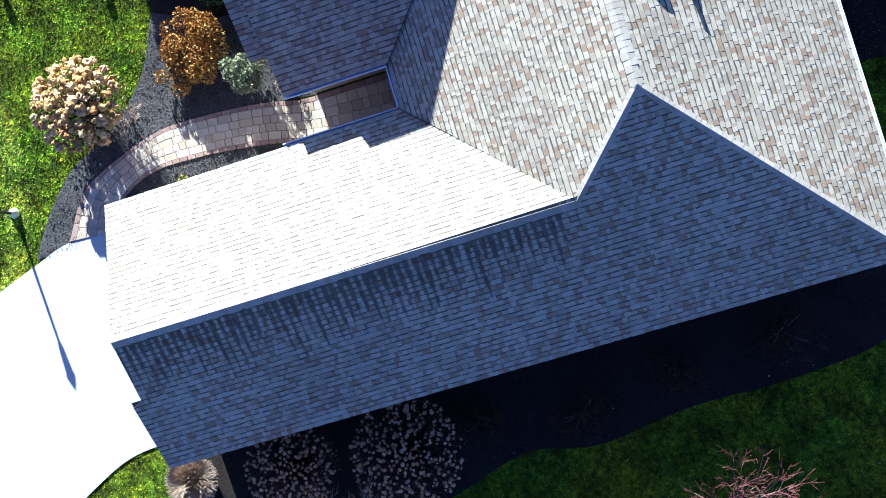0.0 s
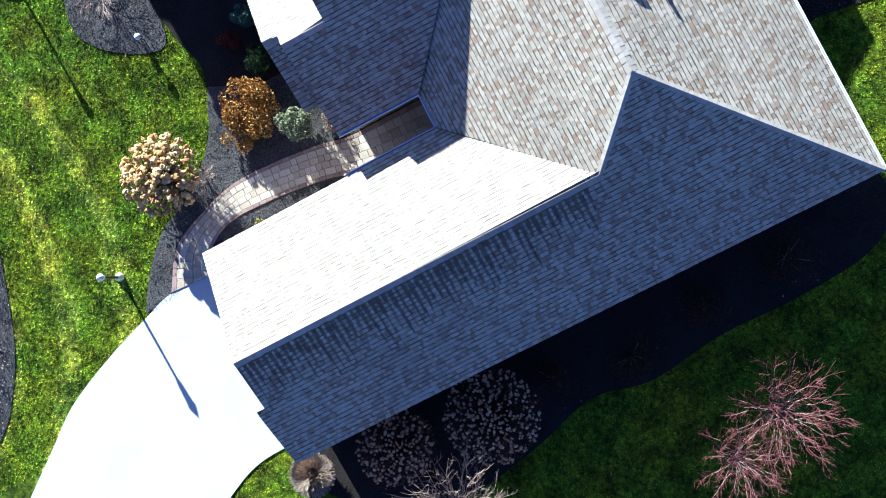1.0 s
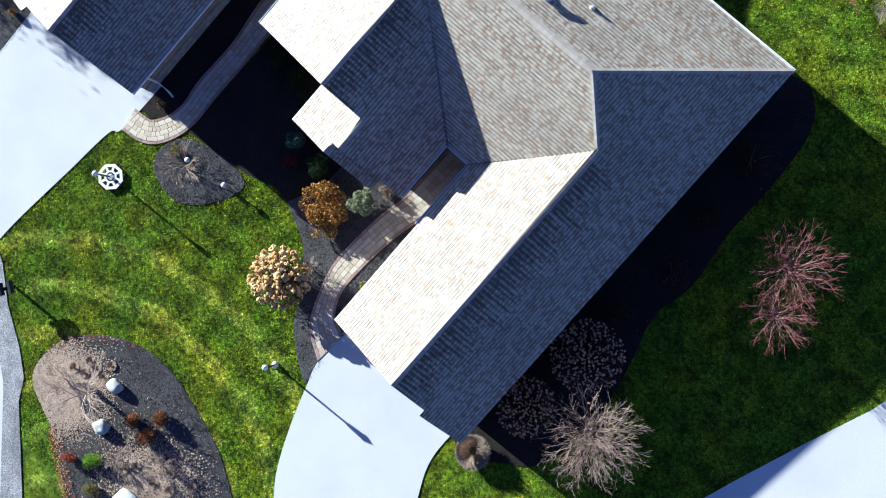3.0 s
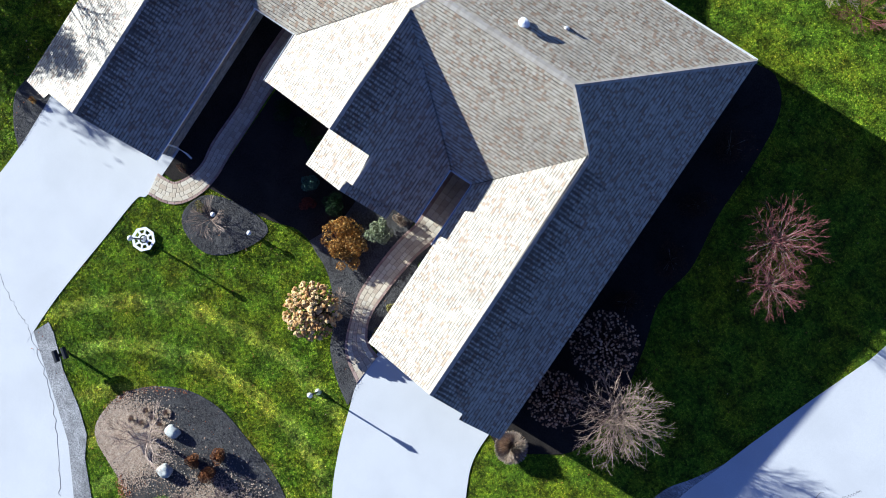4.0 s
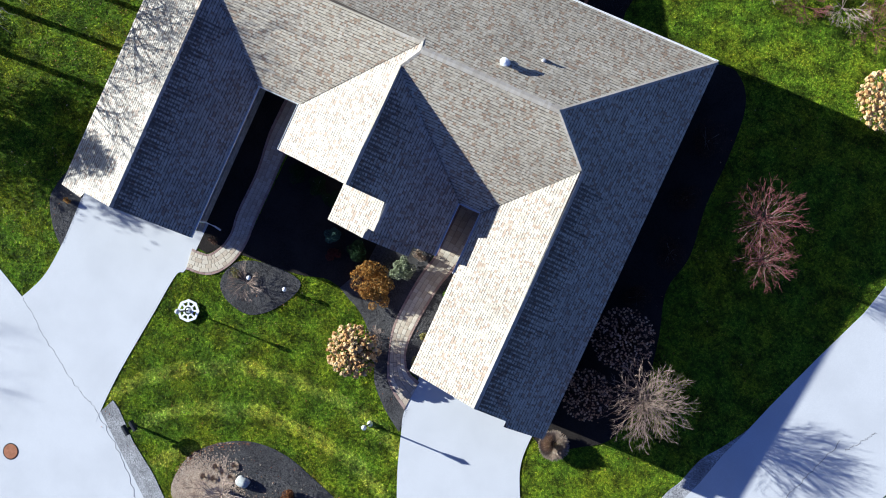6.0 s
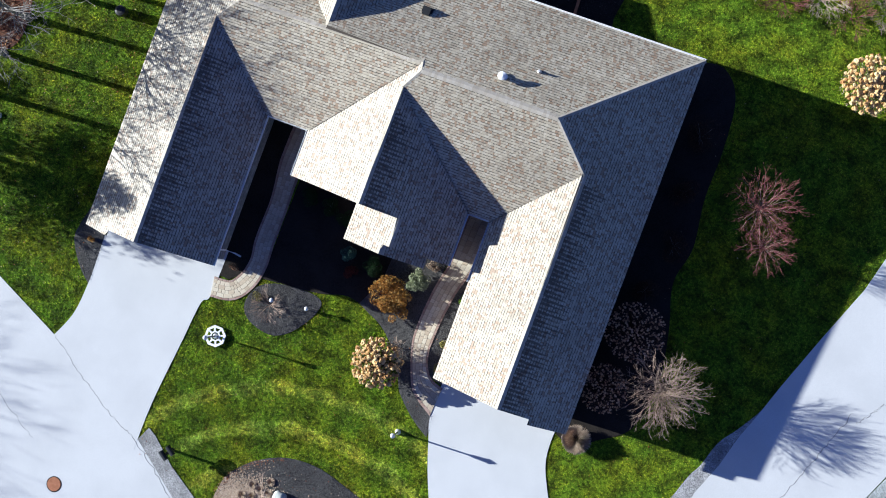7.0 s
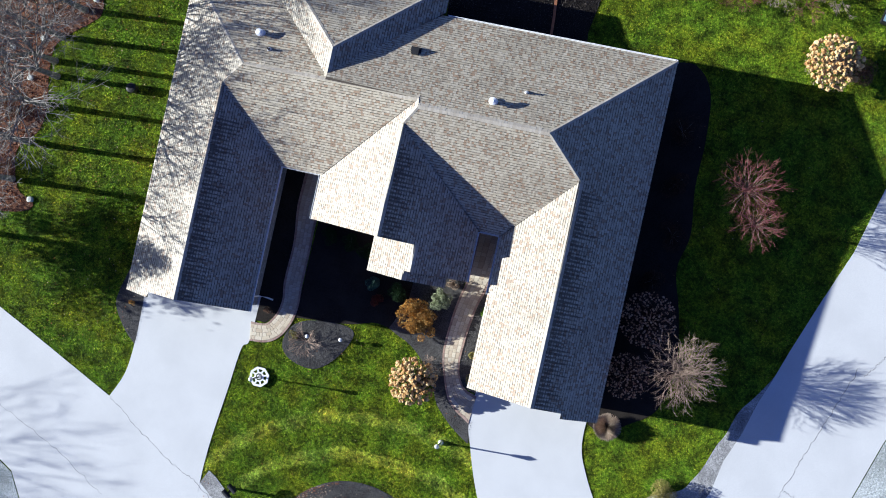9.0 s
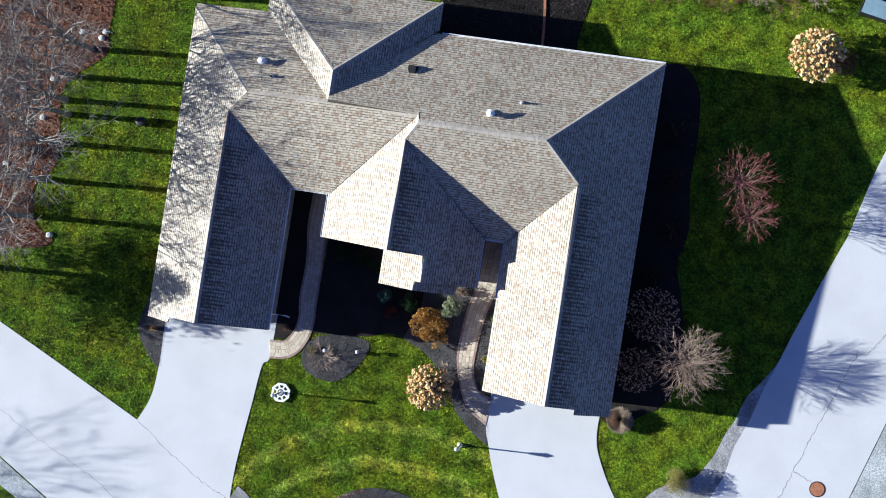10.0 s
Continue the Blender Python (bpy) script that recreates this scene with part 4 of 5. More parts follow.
def hydrangea(name, label, at, radius, h, bloom, seed, heads=150, size=0.085, leafy=None, stem=None):
    """A dried hydrangea: bare stems that fan out, each with a round flower head."""
    r = random.Random(seed)
    thing = root(name, label, "shrub", at)
    stems = bmesh.new()
    verts, faces = [], []
    ball = bmesh.new()
    bmesh.ops.create_icosphere(ball, subdivisions=2, radius=1)
    bv, bf = [v.co.copy() for v in ball.verts], [[v.index for v in f.verts] for f in ball.faces]
    ball.free()
    for i in range(heads):
        a, q = 2.39996 * i + r.uniform(-0.3, 0.3), math.sqrt((i + 0.5) / heads)
        x, y = math.cos(a) * q * radius, math.sin(a) * q * radius
        z = h * (0.5 + 0.5 * math.sqrt(max(0, 1 - (q * 0.92) ** 2))) * r.uniform(0.85, 1.05)
        tube(stems, [(x * 0.12, y * 0.12, 0), (x * 0.6, y * 0.6, z * 0.6), (x, y, z)], [0.01, 0.007, 0.004], 4)
        s, i0 = size * r.uniform(0.65, 1.25), len(verts)
        e = Vector((r.uniform(0.85, 1.15), r.uniform(0.85, 1.15), r.uniform(0.75, 1.0)))
        for c in bv:
            k = s * (1 + 0.75 * noise.noise(c * 2.6 + Vector((i * 3.1, 0, 0))))
            verts.append(Vector((x + c.x * k * e.x, y + c.y * k * e.y, z + c.z * k * e.z)))
        faces += [[i0 + j for j in f] for f in bf]
    part("woody_base", stems, stem or BARK_TAN, thing)["kind"] = "stuff"
    ob = link_mesh("bloom", verts, faces, bloom, thing)
    ob["kind"] = "stuff"
    if leafy:
        q = np.random.RandomState(seed)
        n = 1600
        a, k = q.uniform(0, 6.283, n), np.sqrt(q.uniform(0, 1, n)) * radius
        v, f = leaf_cloud(np.stack([np.cos(a) * k, np.sin(a) * k, q.uniform(0.1, 0.75, n) * h], 1), q.uniform(0.05, 0.1, n), 0.5, q)
        bulk_mesh("foliage", v, f, leafy, thing)
    return thing


def grass_clump(name, label, at, radius, h, mat, seed, count=900):
    """A clump of dry ornamental grass with arching blades."""
    r = np.random.RandomState(seed)
    a, q = r.uniform(0, 6.283, count), np.sqrt(r.uniform(0.0, 1, count))
    base = np.stack([np.cos(a) * q * radius * 0.6, np.sin(a) * q * radius * 0.6, 0 * a], 1)
    tip = np.stack([np.cos(a) * q * radius, np.sin(a) * q * radius, h * (1.1 - 0.6 * q) * r.uniform(0.7, 1.1, count)], 1)
    mid = base * 0.45 + tip * 0.55 + np.stack([0 * a, 0 * a, 0.22 * h + 0 * a], 1)
    side = np.stack([-np.sin(a), np.cos(a), 0 * a], 1) * r.uniform(0.008, 0.016, count)[:, None]
    v = np.stack([base - side, base + side, mid + side, mid - side, tip + side * 0.3, tip - side * 0.3], 1).reshape(-1, 3)
    k = 6 * np.arange(count)
    f = np.concatenate([np.stack([k, k + 1, k + 2, k + 3], 1), np.stack([k + 3, k + 2, k + 4, k + 5], 1)])
    thing = root(name, label, "ornamental grass", at)
    bulk_mesh("blades", v, f, mat, thing)
    return thing


def boulder(label, at, sx, sy, sz, seed):
    bm = bmesh.new()
    bmesh.ops.create_icosphere(bm, subdivisions=3, radius=1)
    for v in bm.verts:
        c = v.co.copy()
        k = 1 + 0.22 * noise.noise(c * 1.2 + Vector((seed * 5.3, 0, 0))) + 0.06 * noise.noise(c * 3.5 + Vector((seed, 3, 0)))
        c = Vector([max(-0.85, min(0.85, q)) for q in c]) * k
        v.co = Vector((c.x * sx, c.y * sy, c.z * sz))
    ob = part("boulder", bm, STONE, None)
    ob.data.shade_smooth()
    ob.location = (*at, sz * 0.45)
    return tagged(ob, label, "boulder", "boulders in the beds")


# front garden
hydrangea("hydrangea", "large dried hydrangea with cream flower heads", (-6.4, -0.43, 0.03), 1.25, 1.5, BLOOM, 5, 250, 0.086, DRY, BARK_DARK)
twig_tree("twiggy_shrub", "small bare brown twiggy shrub in mulch", (-5.75, 0.55, 0.03), 0.8, 0.8, BARK_TAN, 8, 0.02, 4, 0.1, splits=4, twig=0.003)
shrub("shrub", "orange-brown autumn shrub beside the walk", (-7.05, 2.95, 0.03), 1.1, 0.9, 0.95, LEAF_ORANGE, 11, 0.075, 9000, 30)
shrub("shrub", "orange-brown autumn shrub beside the walk", (-6.6, 2.3, 0.03), 0.75, 0.7, 0.7, LEAF_ORANGE, 12, 0.07, 3500, 16)
shrub("shrub", "grey-green rounded shrub beside the walk", (-6.0, 4.0, 0.03), 0.66, 0.72, 1.05, LEAF_SAGE, 13, 0.06, 8000, 22)
shrub("shrub", "low dry straw-coloured shrub by the wall", (-5.5, 4.9, 0.03), 0.4, 0.35, 0.5, DRY, 14, 0.05, 1500, 6)
shrub("shrub", "blue-green conifer shrub in the porch's shade", (-9.65, 4.05, 0.03), 0.42, 0.42, 1.0, LEAF_BLUE, 15, 0.05, 5000, 8)
shrub("shrub", "dark red low shrub in shade", (-9.35, 3.2, 0.03), 0.45, 0.4, 0.6, LEAF_WINE, 16, 0.05, 2500, 7)
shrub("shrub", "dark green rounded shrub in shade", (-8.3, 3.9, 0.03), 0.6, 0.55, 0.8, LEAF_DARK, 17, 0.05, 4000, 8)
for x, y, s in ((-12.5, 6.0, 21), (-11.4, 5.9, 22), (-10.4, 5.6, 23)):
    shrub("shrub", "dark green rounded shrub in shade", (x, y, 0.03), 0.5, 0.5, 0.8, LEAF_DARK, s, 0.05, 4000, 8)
for x, y, s in ((-3.6, 0.2, 31), (-3.7, 1.6, 32), (-3.6, 3.9, 33)):
    shrub("low_plant", "small yellow-green low plant beside the wall", (x, y, 0.03), 0.3, 0.3, 0.3, LEAF_YELLOW if s < 33 else LEAF_LIME, s, 0.06, 500, 5)
# round bed
twig_tree("twiggy_shrub", "small bare tan shrub in a round bed", (-12.6, 0.2, 0.03), 1.3, 2.4, BARK_PALE, 41, 0.03, 4, 0.12, 0.25, 4, twig=0.005)
shrub("low_plant", "dry yellow-brown low plant in mulch", (-13.3, 0.35, 0.03), 0.35, 0.3, 0.3, LEAF_YELLOW, 42, 0.05, 600, 5)
# garage bed
shrub("low_plant", "small orange-brown plant in mulch", (-22.6, 0.0, 0.03), 0.22, 0.2, 0.3, LEAF_ORANGE, 43, 0.05, 500, 5)
shrub("low_plant", "dry brown plant beside the downspout", (-15.0, 1.35, 0.03), 0.3, 0.25, 0.3, DRY_BROWN, 44, 0.05, 500, 5)
# island bed
twig_tree("bare_tree", "bare tan weeping tree in the island bed", (-9.3, -9.3, 0.03), 2.8, 3.4, BARK_TAN, 51, 0.08, 4, 0.3, 0.12, 3, twig=0.006)
for x, y, sx, sy, sz, s in ((-8.8, -8.55, 0.38, 0.3, 0.28, 1), (-8.1, -10.2, 0.36, 0.32, 0.32, 2), (-5.1, -11.7, 0.75, 0.5, 0.35, 3)):
    boulder("pale grey boulder lying in the mulch bed", (x, y), sx, sy, sz, s)
for x, y, s in ((-7.25, -9.0, 1), (-6.5, -8.2, 2), (-6.4, -9.15, 3)):
    shrub("mound_shrub", "brown rounded mound shrub in mulch", (x, y, 0.03), 0.4, 0.4, 0.55, LEAF_MOUND, 60 + s, 0.04, 5000, 9, "brown mounds in the island bed")
shrub("mound_shrub", "bright green rounded mound shrub in mulch", (-7.45, -11.5, 0.03), 0.5, 0.5, 0.55, LEAF_LIME, 65, 0.035, 4000, 9)
shrub("mound_shrub", "orange-red mound shrub in mulch", (-8.2, -12.05, 0.03), 0.4, 0.38, 0.45, LEAF_RED, 66, 0.04, 1800, 6)
shrub("mound_shrub", "dark red mound shrub in mulch", (-6.3, -13.2, 0.03), 0.32, 0.3, 0.4, LEAF_WINE, 67, 0.04, 1800, 6)
shrub("mound_shrub", "yellow-green low shrub in mulch", (-6.7, -12.3, 0.03), 0.45, 0.4, 0.35, LEAF_YELLOW, 68, 0.05, 1500, 6)
for i, (x, y) in enumerate(((-10.14, -9.06), (-9.47, -8.05), (-9.84, -8.58), (-10.62, -9.19), (-9.39, -8.64), (-10.28, -8.5), (-6.2, -10.8), (-5.9, -10.4), (-4.7, -9.6), (-4.2, -10.2), (-3.6, -9.4), (-4.9, -10.4))):
    grass_clump("dry_grass", "cut dry straw-coloured grass clump in mulch", (x, y, 0.03), 0.24, 0.12, STRAW, 70 + i, 350)
for i, (x, y, k) in enumerate(((-5.2, -9.6, 0.9), (-4.3, -10.8, 1.1), (-6.6, -10.7, 0.8), (-3.4, -11.2, 1.0), (-10.6, -9.8, 0.9), (-5.4, -12.9, 1.0))):
    twig_tree("twiggy_shrub", "bare brown twiggy shrub in the island bed", (x, y, 0.03), k, k * 1.2, BARK_PALE, 90 + i, 0.02, 4, 0.1, 0.1, 4, twig=0.006)
# east side
dome_tree("bare_tree", "bare round-crowned tan tree on the lawn", (6.85, 3.3, 0), 1.9, 2.9, BARK_PALE, 101, 84)
dome_tree("bare_tree", "bare red-twigged tree on the shaded lawn", (8.1, 12.85, 0), 1.75, 3.2, BARK_RED, 102, 46, "red trees on the lawn", BARK_PALE)
dome_tree("bare_tree", "bare red-twigged tree on the shaded lawn", (8.85, 11.25, 0), 1.4, 2.8, BARK_RED, 103, 36, "red trees on the lawn", BARK_PALE)
hydrangea("hydrangea", "dark hydrangea with faded flower heads in shade", (4.25, 2.35, 0.03), 1.2, 1.3, BLOOM_DULL, 104, 290, 0.042, DRY_BROWN, BARK_DARK)
hydrangea("hydrangea", "dark hydrangea with faded flower heads in shade", (4.7, 5.4, 0.03), 1.45, 1.5, BLOOM_DULL, 105, 400, 0.042, DRY_BROWN, BARK_DARK)
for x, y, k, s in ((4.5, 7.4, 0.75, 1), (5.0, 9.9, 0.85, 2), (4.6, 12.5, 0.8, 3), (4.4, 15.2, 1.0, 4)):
    shrub("shrub", "dry brown shrub with the house's shade put into its colour", (x, y, 0.03), k, k, k * 1.1, DRY_SHADED, 110 + s, 0.06, 2500, 9)
grass_clump("ornamental_grass", "tan dry ornamental grass at the house corner", (3.9, -0.45, 0.03), 0.75, 0.8, DRY, 120, 2200)
shrub("shrub", "yellow-green rounded shrub beside the road", (7.3, -3.1, 0.02), 0.75, 0.7, 0.9, LEAF_YELLOW, 121, 0.05, 7000, 11)
hydrangea("hydrangea", "large dried hydrangea behind the house", (10.9, 20.0, 0), 1.4, 1.6, BLOOM, 122, 230, 0.095, DRY)
shrub("shrub", "dry brown shrub beside the hydrangea", (12.6, 19.9, 0), 0.9, 0.8, 0.9, DRY_BROWN, 123, 0.06, 3000, 9)
for i, (x, y, k) in enumerate(((2.6, 22.6, 1.4), (4.3, 23.0, 1.5), (5.8, 22.6, 1.5), (7.4, 23.2, 1.7), (9.0, 22.8, 1.5), (10.6, 23.6, 1.6), (6.6, 24.6, 1.8), (8.6, 25.0, 1.8), (4.4, 25.0, 1.6))):
    twig_tree("thicket_shrub", "bare brown tangled shrub at the lawn's edge", (x, y, 0), k, k * 1.3, BARK_TAN if i % 2 else BARK_RED, 130 + i, 0.03, 5, 0.1, 0.05, 3, "thicket behind the house", 0.005)
# trees along the west side
for i, (x, y, h) in enumerate(((-28.9, 15.2, 9.5), (-29.9, 13.5, 8.0), (-30.0, 12.1, 9.0), (-29.7, 11.3, 8.5), (-30.0, 9.6, 9.5), (-30.5, 7.4, 8.0), (-31.0, 5.2, 9.0), (-28.6, 18.6, 10.0))):
    twig_tree("bare_tree", "tall bare grey tree in a leaf-strewn bed", (x, y, 0.02), h, h * 0.62, BARK, 150 + i, 0.15, 5, 0.32, 0.0, 3, "bare trees west of the house", 0.009)
twig_tree("bare_tree", "tall bare grey tree on the far verge", (-53, -12.5, 0), 11.0, 7.0, BARK, 180, 0.16, 5, 0.3, 0.0, 3, "", 0.012)


def evergreen(at, h, radius, seed):
    """A conifer: a tapered trunk, whorls of sagging limbs and clumps of short needles along them."""
    r = np.random.RandomState(seed)
    thing = root("evergreen_tree", "dense dark green evergreen tree beyond the west lawn", "tree", at)
    part("trunk", tube(bmesh.new(), [(0, 0, -0.05), (0.03, 0, h * 0.4), (0, 0.03, h * 0.95)], [0.2, 0.13, 0.03], 9), BARK, thing)
    limbs, spots = bmesh.new(), []
    for k in range(70):
        z = h * (0.3 + 0.66 * k / 70)
        reach = radius * (1.04 - z / h) / 0.74 * r.uniform(0.6, 1.1)
        a = 2.4 * k + r.uniform(-0.3, 0.3)
        d = np.array([math.cos(a), math.sin(a), 0])
        tip = d * reach + (0, 0, z + 0.1 * reach)
        tube(limbs, [(0, 0, z), tuple(d * reach * 0.5 + (0, 0, z + 0.12 * reach)), tuple(tip)], [0.03, 0.02, 0.006], 4)
        n = int(130 * reach)
        share = r.uniform(0.25, 1.05, n)
        spots.append(d * (share * reach)[:, None] + np.stack([0 * share, 0 * share, z + 0.1 * reach * share], 1) + r.normal(0, 0.24, (n, 3)))
    part("limbs", limbs, BARK, thing)["kind"] = "stuff"
    spots = np.concatenate(spots)
    v, f = leaf_cloud(spots, r.uniform(0.1, 0.22, len(spots)), 0.7, r)
    bulk_mesh("foliage", v, f, LEAF_DARK, thing)
    return thing


evergreen((-36.5, 1.7, 0), 9.4, 3.5, 195)
for i, (x, y) in enumerate(((-28.2, 16.3), (-28.4, 15.9), (-29.6, 16.1), (-30.9, 13.2), (-31.2, 10.9), (-33.0, 8.0), (-32.6, 12.4), (-29.7, 4.3))):
    boulder("small pale boulder in the leaf-strewn bed", (x, y), 0.2, 0.17, 0.11, 20 + i)
shrub("shrub", "brown-orange shrub under the bare trees", (-31.6, 5.9, 0.03), 0.9, 0.9, 1.0, DRY_BROWN, 190, 0.06, 3000, 9)
shrub("shrub", "brown-orange shrub under the bare trees", (-32.0, 9.0, 0.03), 0.8, 0.8, 0.9, DRY_BROWN, 191, 0.06, 2500, 9)


# ---- lamps, seat, boxes ----
def lamp_post(at, h, label):
    thing = root("lamp_post", label, "lamp post", at, "lamp posts on the lawn")
    part("base", tube(bmesh.new(), [(0, 0, 0), (0, 0, 0.05), (0, 0, 0.14), (0, 0, 0.22), (0, 0, 0.27)], [0.14, 0.15, 0.12, 0.07, 0.045], 14), STEEL, thing)
    part("pole", tube(bmesh.new(), [(0, 0, 0.2), (0, 0, h - 0.35)], [0.042, 0.036], 10), IRON, thing)
    head = part("lantern", tube(bmesh.new(), [(0, 0, h - 0.38), (0, 0, h - 0.32), (0, 0, h - 0.1), (0, 0, h - 0.06)], [0.04, 0.07, 0.1, 0.09], 8), GLOBE, thing, "pale glass lantern")
    part("roof", tube(bmesh.new(), [(0, 0, h - 0.07), (0, 0, h - 0.04), (0, 0, h + 0.03), (0, 0, h + 0.07)], [0.13, 0.12, 0.06, 0.02], 8), STEEL, head)
    return thing


lamp_post((-4.36, -3.35, 0), 1.62, "dark lamp post with a pale lantern beside the driveway")
lamp_post((-14.72, -2.25, 0), 1.75, "dark lamp post inside a white octagonal seat")


def globe_light(at, h):
    thing = root("globe_light", "short garden light with a pale round globe", "garden light", at, "globe lights in the round bed")
    part("pole", tube(bmesh.new(), [(0, 0, -0.02), (0, 0, h)], [0.02, 0.02], 8), IRON, thing)
    bm = bmesh.new()
    bmesh.ops.create_uvsphere(bm, u_segments=16, v_segments=10, radius=0.11, matrix=Matrix.Translation((0, 0, h + 0.09)))
    part("globe", bm, GLOBE, thing)
    return thing


globe_light((-12.45, 0.55, 0.03), 0.75)
globe_light((-10.7, 0.75, 0.03), 0.5)

seat = root("octagonal_seat", "white octagonal lattice seat round a lamp post", "seat", (-14.72, -2.25, 0))
for k in range(8):
    a = math.pi / 4 * k + math.pi / 8
    for r0, r1, name in ((0.44, 0.56, "rim_board"), (0.2, 0.28, "inner_board")):
        bm = bmesh.new()
        c = [(r * math.cos(b), r * math.sin(b)) for r, b in ((r0, a), (r1, a), (r1, a + math.pi / 4), (r0, a + math.pi / 4))]
        lo, hi = [bm.verts.new((*q, 0.1)) for q in c], [bm.verts.new((*q, 0.15)) for q in c]
        bm.faces.new(hi), bm.faces.new(lo[::-1])
        for i in range(4):
            bm.faces.new((lo[i], lo[(i + 1) % 4], hi[(i + 1) % 4], hi[i]))
        part(name, bm, WHITE, seat)
    spoke = part("spoke", box(bmesh.new(), 0.24, 0.5, -0.045, 0.045, 0.09, 0.145, 0.006), WHITE, seat)
    spoke.rotation_euler = (0, 0, a)
    leg = part("leg", box(bmesh.new(), 0.47, 0.53, -0.03, 0.03, 0, 0.11, 0.004), WHITE, seat)
    leg.rotation_euler = (0, 0, a)

mailbox = root("mailbox", "dark double mailbox on a post beside the road", "mailbox", (-14.75, -8.45, 0), turn=-35)
part("post", box(bmesh.new(), -0.05, 0.05, -0.05, 0.05, 0, 0.8, 0.008), IRON, mailbox)
part("crossbar", box(bmesh.new(), -0.07, 0.07, -0.36, 0.36, 0.74, 0.8, 0.008), IRON, mailbox)
for y in (-0.22, 0.22):
    bm = bmesh.new()
    v = [[bm.verts.new((x, y + 0.13 * math.cos(b), 0.92 + max(-0.12, 0.13 * math.sin(b) + 0.03))) for b in (math.pi * (-0.25 + 1.5 * k / 9) for k in range(10))] for x in (-0.26, 0.26)]
    for k in range(9):
        bm.faces.new((v[0][k], v[0][k + 1], v[1][k + 1], v[1][k]))
    bm.faces.new((v[0][9], v[0][0], v[1][0], v[1][9]))
    bm.faces.new(v[0][::-1]), bm.faces.new(v[1])
    part("letter_box", bm, IRON, mailbox)

barrel = root("barrel", "low dark round barrel on the lawn", "barrel", (-25.15, 11.5, 0))
part("body", tube(bmesh.new(), [(0, 0, 0), (0, 0, 0.2), (0, 0, 0.5)], [0.24, 0.27, 0.25], 18), IRON, barrel)
part("lid", tube(bmesh.new(), [(0, 0, 0.5), (0, 0, 0.53), (0, 0, 0.56)], [0.27, 0.27, 0.15], 18), IRON, barrel)
cold_frame = root("cold_frame", "low dark box with a pale glass lid", "cold frame", (13.6, 22.9, 0), turn=-12)
part("box", box(bmesh.new(), -0.8, 0.8, -0.5, 0.5, 0, 0.5, 0.02), IRON, cold_frame)
part("lid", box(bmesh.new(), -0.74, 0.74, -0.44, 0.44, 0.5, 0.54, 0.01), two_scale("dull_glass", (0.16, 0.24, 0.28), (0.24, 0.33, 0.37), 4, 1, 0.15, 0), cold_frame, "pale glass lid")


# ---- grass, chips and leaves ----
def inside(px, py, poly):
    hit = np.zeros(len(px), bool)
    for (x0, y0), (x1, y1) in zip(poly, poly[1:] + poly[:1]):
        if y0 != y1:
            hit ^= ((py < y0) != (py < y1)) & (px < (x1 - x0) * (py - y0) / (y1 - y0) + x0)
    return hit


HOUSE = [[(-22.0, 1.3), (-15.6, 1.3), (-15.6, 9.3), (-13, 9.3), (-13, 6.7), (-9.2, 6.7), (-9.2, 5.4), (-4.8, 5.4), (-4.8, 8.2), (-3.2, 8.2), (-3.2, 0.2), (3.1, 0.2), (3.1, 18), (-22, 18)], [(-17.6, 17.5), (-9.1, 17.5), (-9.1, 19.5), (-17.6, 19.5)]]


def grass(seed, x0, x1, y0, y1, density, size):
    """Tufts of lawn grass wherever no bed, paving or wall lies."""
    r = np.random.RandomState(seed)
    n = int((x1 - x0) * (y1 - y0) * density)
    x, y = r.uniform(x0, x1, n), r.uniform(y0, y1, n)
    free = np.ones(n, bool)
    for poly in BARE + HOUSE:
        free &= ~inside(x, y, poly)
    x, y = x[free], y[free]
    n = len(x)
    a = r.uniform(0, 6.283, n)
    s = size * r.uniform(0.6, 1.5, n)
    d = np.stack([np.cos(a), np.sin(a), 0 * a], 1)
    c = np.stack([x, y, 0 * x - 0.01], 1)
    lean = np.stack([r.normal(0, 0.6, n), r.normal(0, 0.6, n), 0.9 + 0 * x], 1)
    v = np.stack([c - d * s[:, None] * 0.45, c + d * s[:, None] * 0.45, c + lean * s[:, None]], 1)
    d2 = np.stack([-d[:, 1], d[:, 0], d[:, 2]], 1)
    lean2 = np.stack([r.normal(0, 0.6, n), r.normal(0, 0.6, n), 0.8 + 0 * x], 1)
    w = np.stack([c - d2 * s[:, None] * 0.45, c + d2 * s[:, None] * 0.45, c + lean2 * s[:, None]], 1)
    v = np.concatenate([v, w]).reshape(-1, 3)
    f = np.arange(len(v)).reshape(-1, 3)
    ob = bulk_mesh("lawn_grass", v, f, BLADE)
    tagged(ob, "short green and yellowish lawn grass", "grass", kind="stuff")


grass(1, -17, 0, -13, 4, 620, 0.04)
grass(2, 2.5, 17, -7, 20, 350, 0.036)
grass(3, -34, -21.5, -6, 22, 420, 0.044)
grass(4, -2, 18, 18, 26, 400, 0.038)


def scatter(name, label, mat, poly, n, size, seed, z=0.035, flat=0.1):
    r = np.random.RandomState(seed)
    p = np.array(poly)
    lo, hi = p.min(0), p.max(0)
    x, y = r.uniform(lo[0], hi[0], n), r.uniform(lo[1], hi[1], n)
    ok = inside(x, y, poly)
    for h in HOUSE:
        ok &= ~inside(x, y, h)
    x, y = x[ok], y[ok]
    v, f = leaf_cloud(np.stack([x, y, z + r.uniform(0, 0.02, len(x))], 1), size * r.uniform(0.5, 1.5, len(x)), flat, r, 0.06)
    tagged(bulk_mesh(name, v, f, mat), label, name.replace("_", " "), kind="stuff")


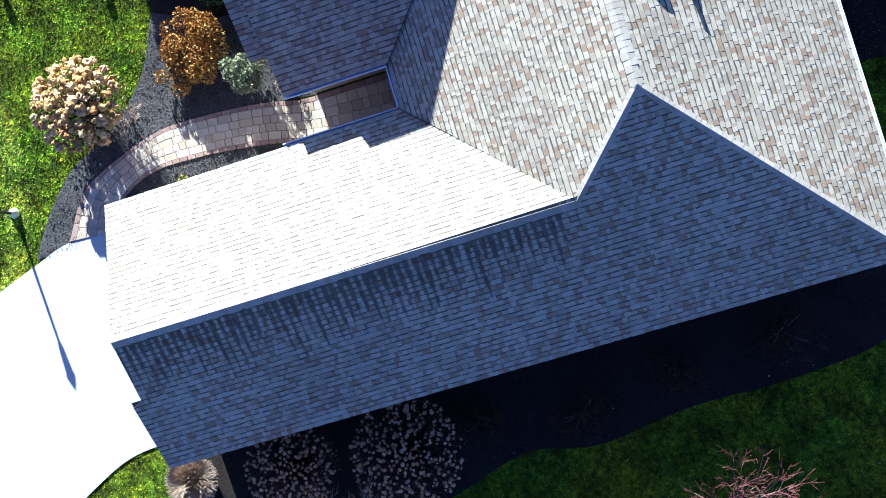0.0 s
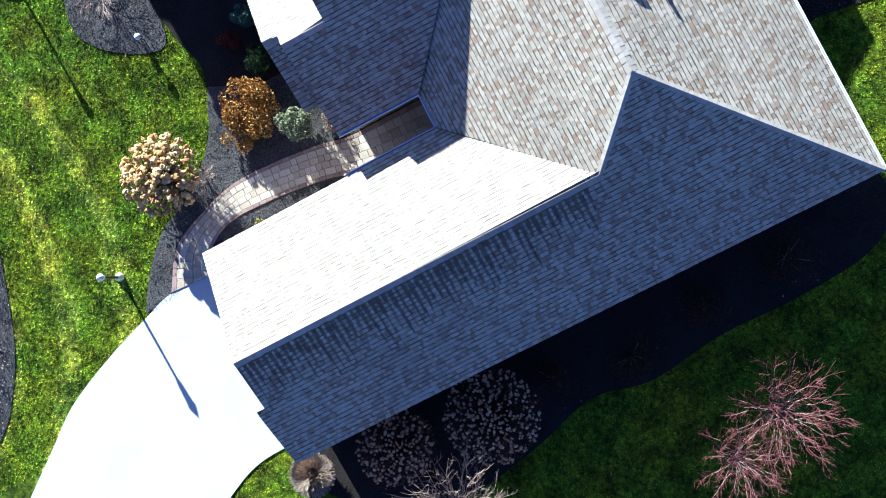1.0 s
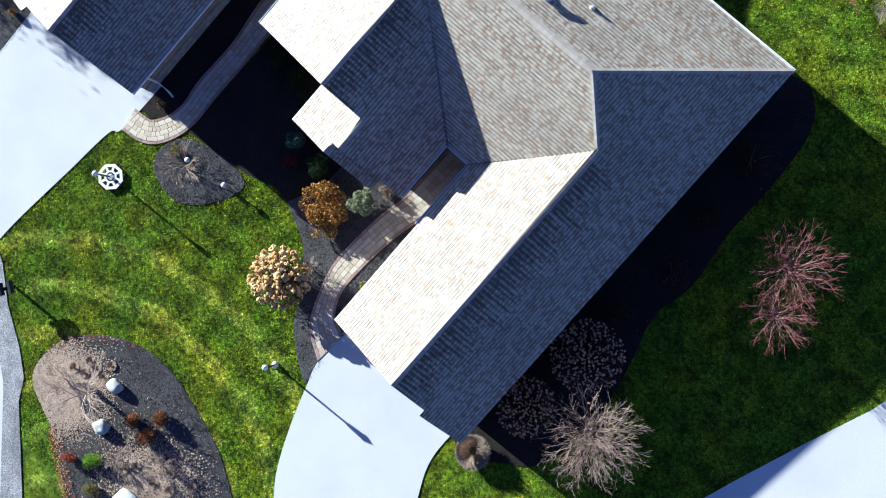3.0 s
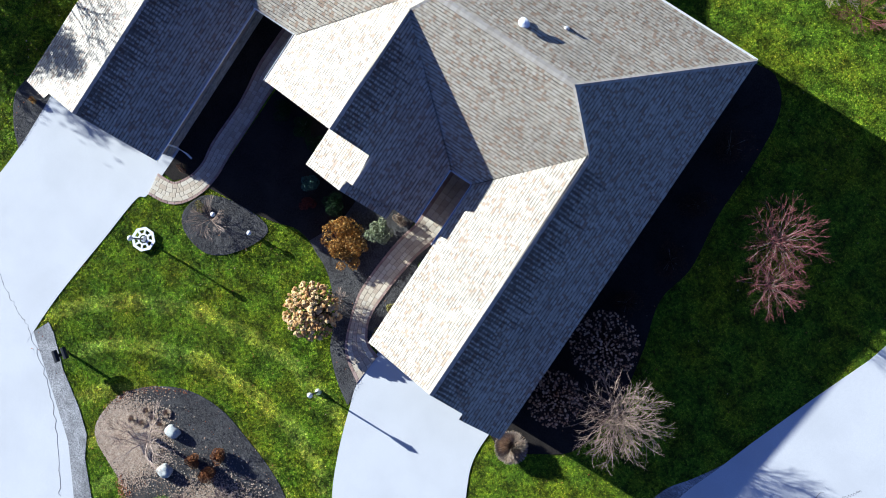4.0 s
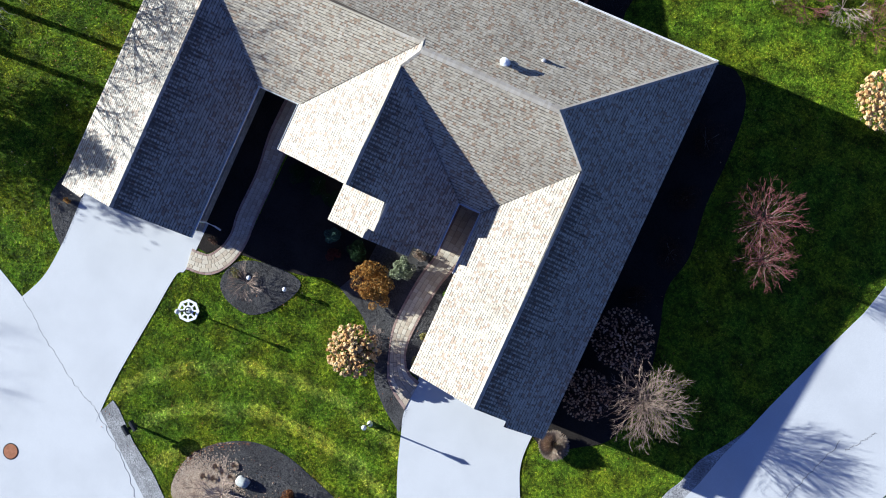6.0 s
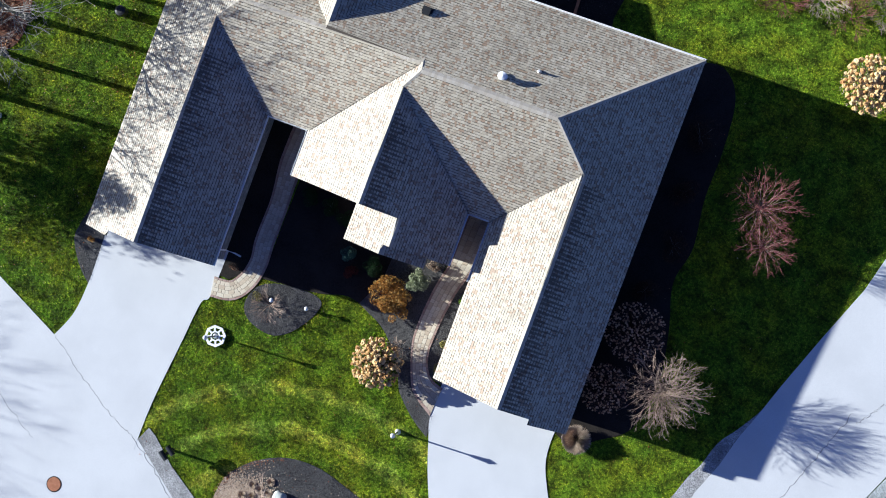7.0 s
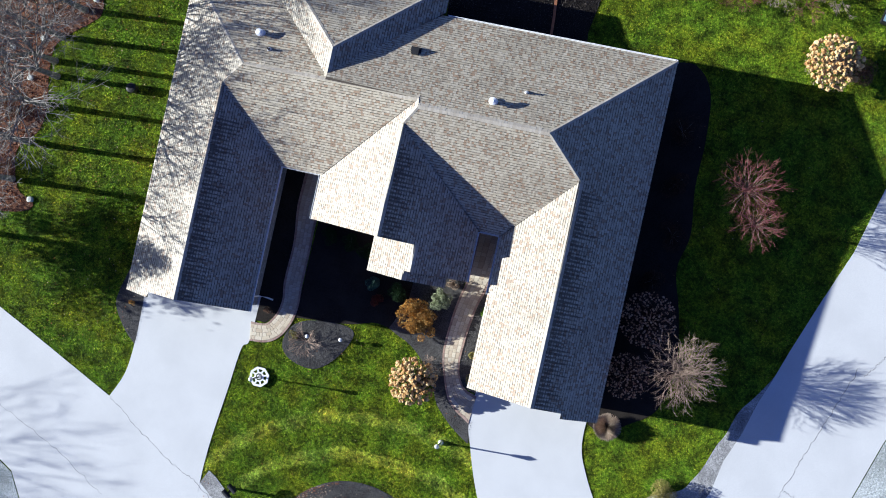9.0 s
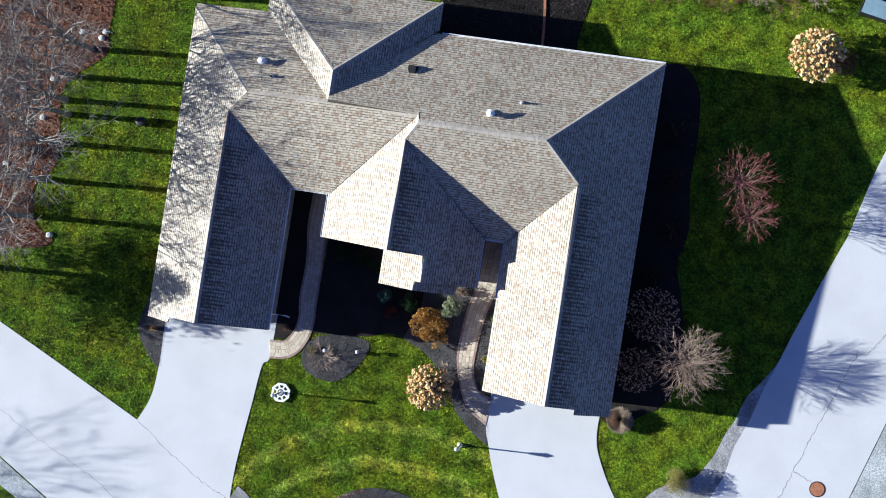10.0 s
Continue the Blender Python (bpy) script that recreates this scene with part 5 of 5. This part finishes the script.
beds = [o for o in scene.collection.objects if o.name.startswith("mulch_bed")]
bed_outlines = [BARE[i] for i in range(len(BARE)) if i in range(8, 8 + len(beds))]
shaded = (2, 3, 6, 9)
for i, poly in enumerate(bed_outlines):
    p = np.array(poly)
    area = abs(np.sum(p[:, 0] * np.roll(p[:, 1], -1) - np.roll(p[:, 0], -1) * p[:, 1])) / 2
    if i not in shaded:
        scatter("mulch_chips", "loose dark and greyed bark chips", CHIP, poly, int(min(area, 90) * 800), 0.036, 300 + i, 0.04, 0.35)
scatter("mulch_chips", "loose dark brown bark chips", CHIP_DARK, bed_outlines[9], 22000, 0.05, 399, 0.04, 0.3)
scatter("fallen_leaves", "fallen rust-brown leaves under the trees", LITTER, bed_outlines[8], 38000, 0.1, 401, 0.035, 0.35)
scatter("fallen_leaves", "fallen brown leaves and dry litter in the bed", LITTER, [(-11.6, -11.5), (-12.0, -10.1), (-11.4, -8.8), (-9.5, -8.6), (-8.2, -10.4), (-6.0, -9.4), (-4.0, -8.8), (-2.5, -10.5), (-3.5, -14), (-6.2, -14.3), (-9.5, -12.2)], 1500, 0.05, 402)
scatter("fallen_leaves", "scattered pale leaves on the lawn", LITTER, [(-17, -10), (-3, -8), (-4, 2), (-16, 0)], 350, 0.06, 403, 0.05)
scatter("fallen_leaves", "scattered pale leaves on the lawn", LITTER, [(-28, -3), (-22.5, -3), (-22.5, 20), (-28, 20)], 500, 0.07, 404, 0.05)
scatter("fallen_leaves", "scattered pale leaves on the shaded lawn", LITTER, [(5, -2), (12, 4), (16, 22), (5, 22)], 350, 0.06, 405, 0.05)


def drift(label, mat, x, y, sx, sy, n, size, seed):
    """Litter that lies thick in the middle and thins out round it."""
    r = np.random.RandomState(seed)
    px, py = r.normal(x, sx, n), r.normal(y, sy, n)
    ok = inside(px, py, bed_outlines[7])
    px, py = px[ok], py[ok]
    v, f = leaf_cloud(np.stack([px, py, 0.055 + r.uniform(0, 0.012, len(px))], 1), size * r.uniform(0.5, 1.5, len(px)), 0.03, r, 0.02)
    tagged(bulk_mesh("dry_litter", v, f, mat), label, "litter", kind="stuff")


drift("tan straw and dry stems lying in the bed", STRAW, -10.5, -10.2, 0.85, 0.8, 34000, 0.065, 406)
drift("tan straw and dry stems lying in the bed", STRAW, -4.9, -10.5, 1.1, 0.9, 11000, 0.07, 407)
scatter("fallen_leaves", "rust-red leaves gathered along the bed's edge", LITTER, [(-9.7, -11.5), (-9.2, -11.7), (-8.0, -12.5), (-6.5, -13.5), (-6.6, -14.0), (-8.3, -13.0), (-9.7, -12.0)], 2600, 0.07, 408, 0.05)
scatter("fallen_leaves", "rust-red leaves gathered along the bed's edge", LITTER, [(-12.1, -9.6), (-11.8, -8.5), (-10.7, -7.4), (-9.2, -6.6), (-9.2, -6.8), (-10.6, -7.7), (-11.5, -8.7), (-11.8, -9.6)], 1600, 0.06, 409, 0.05)
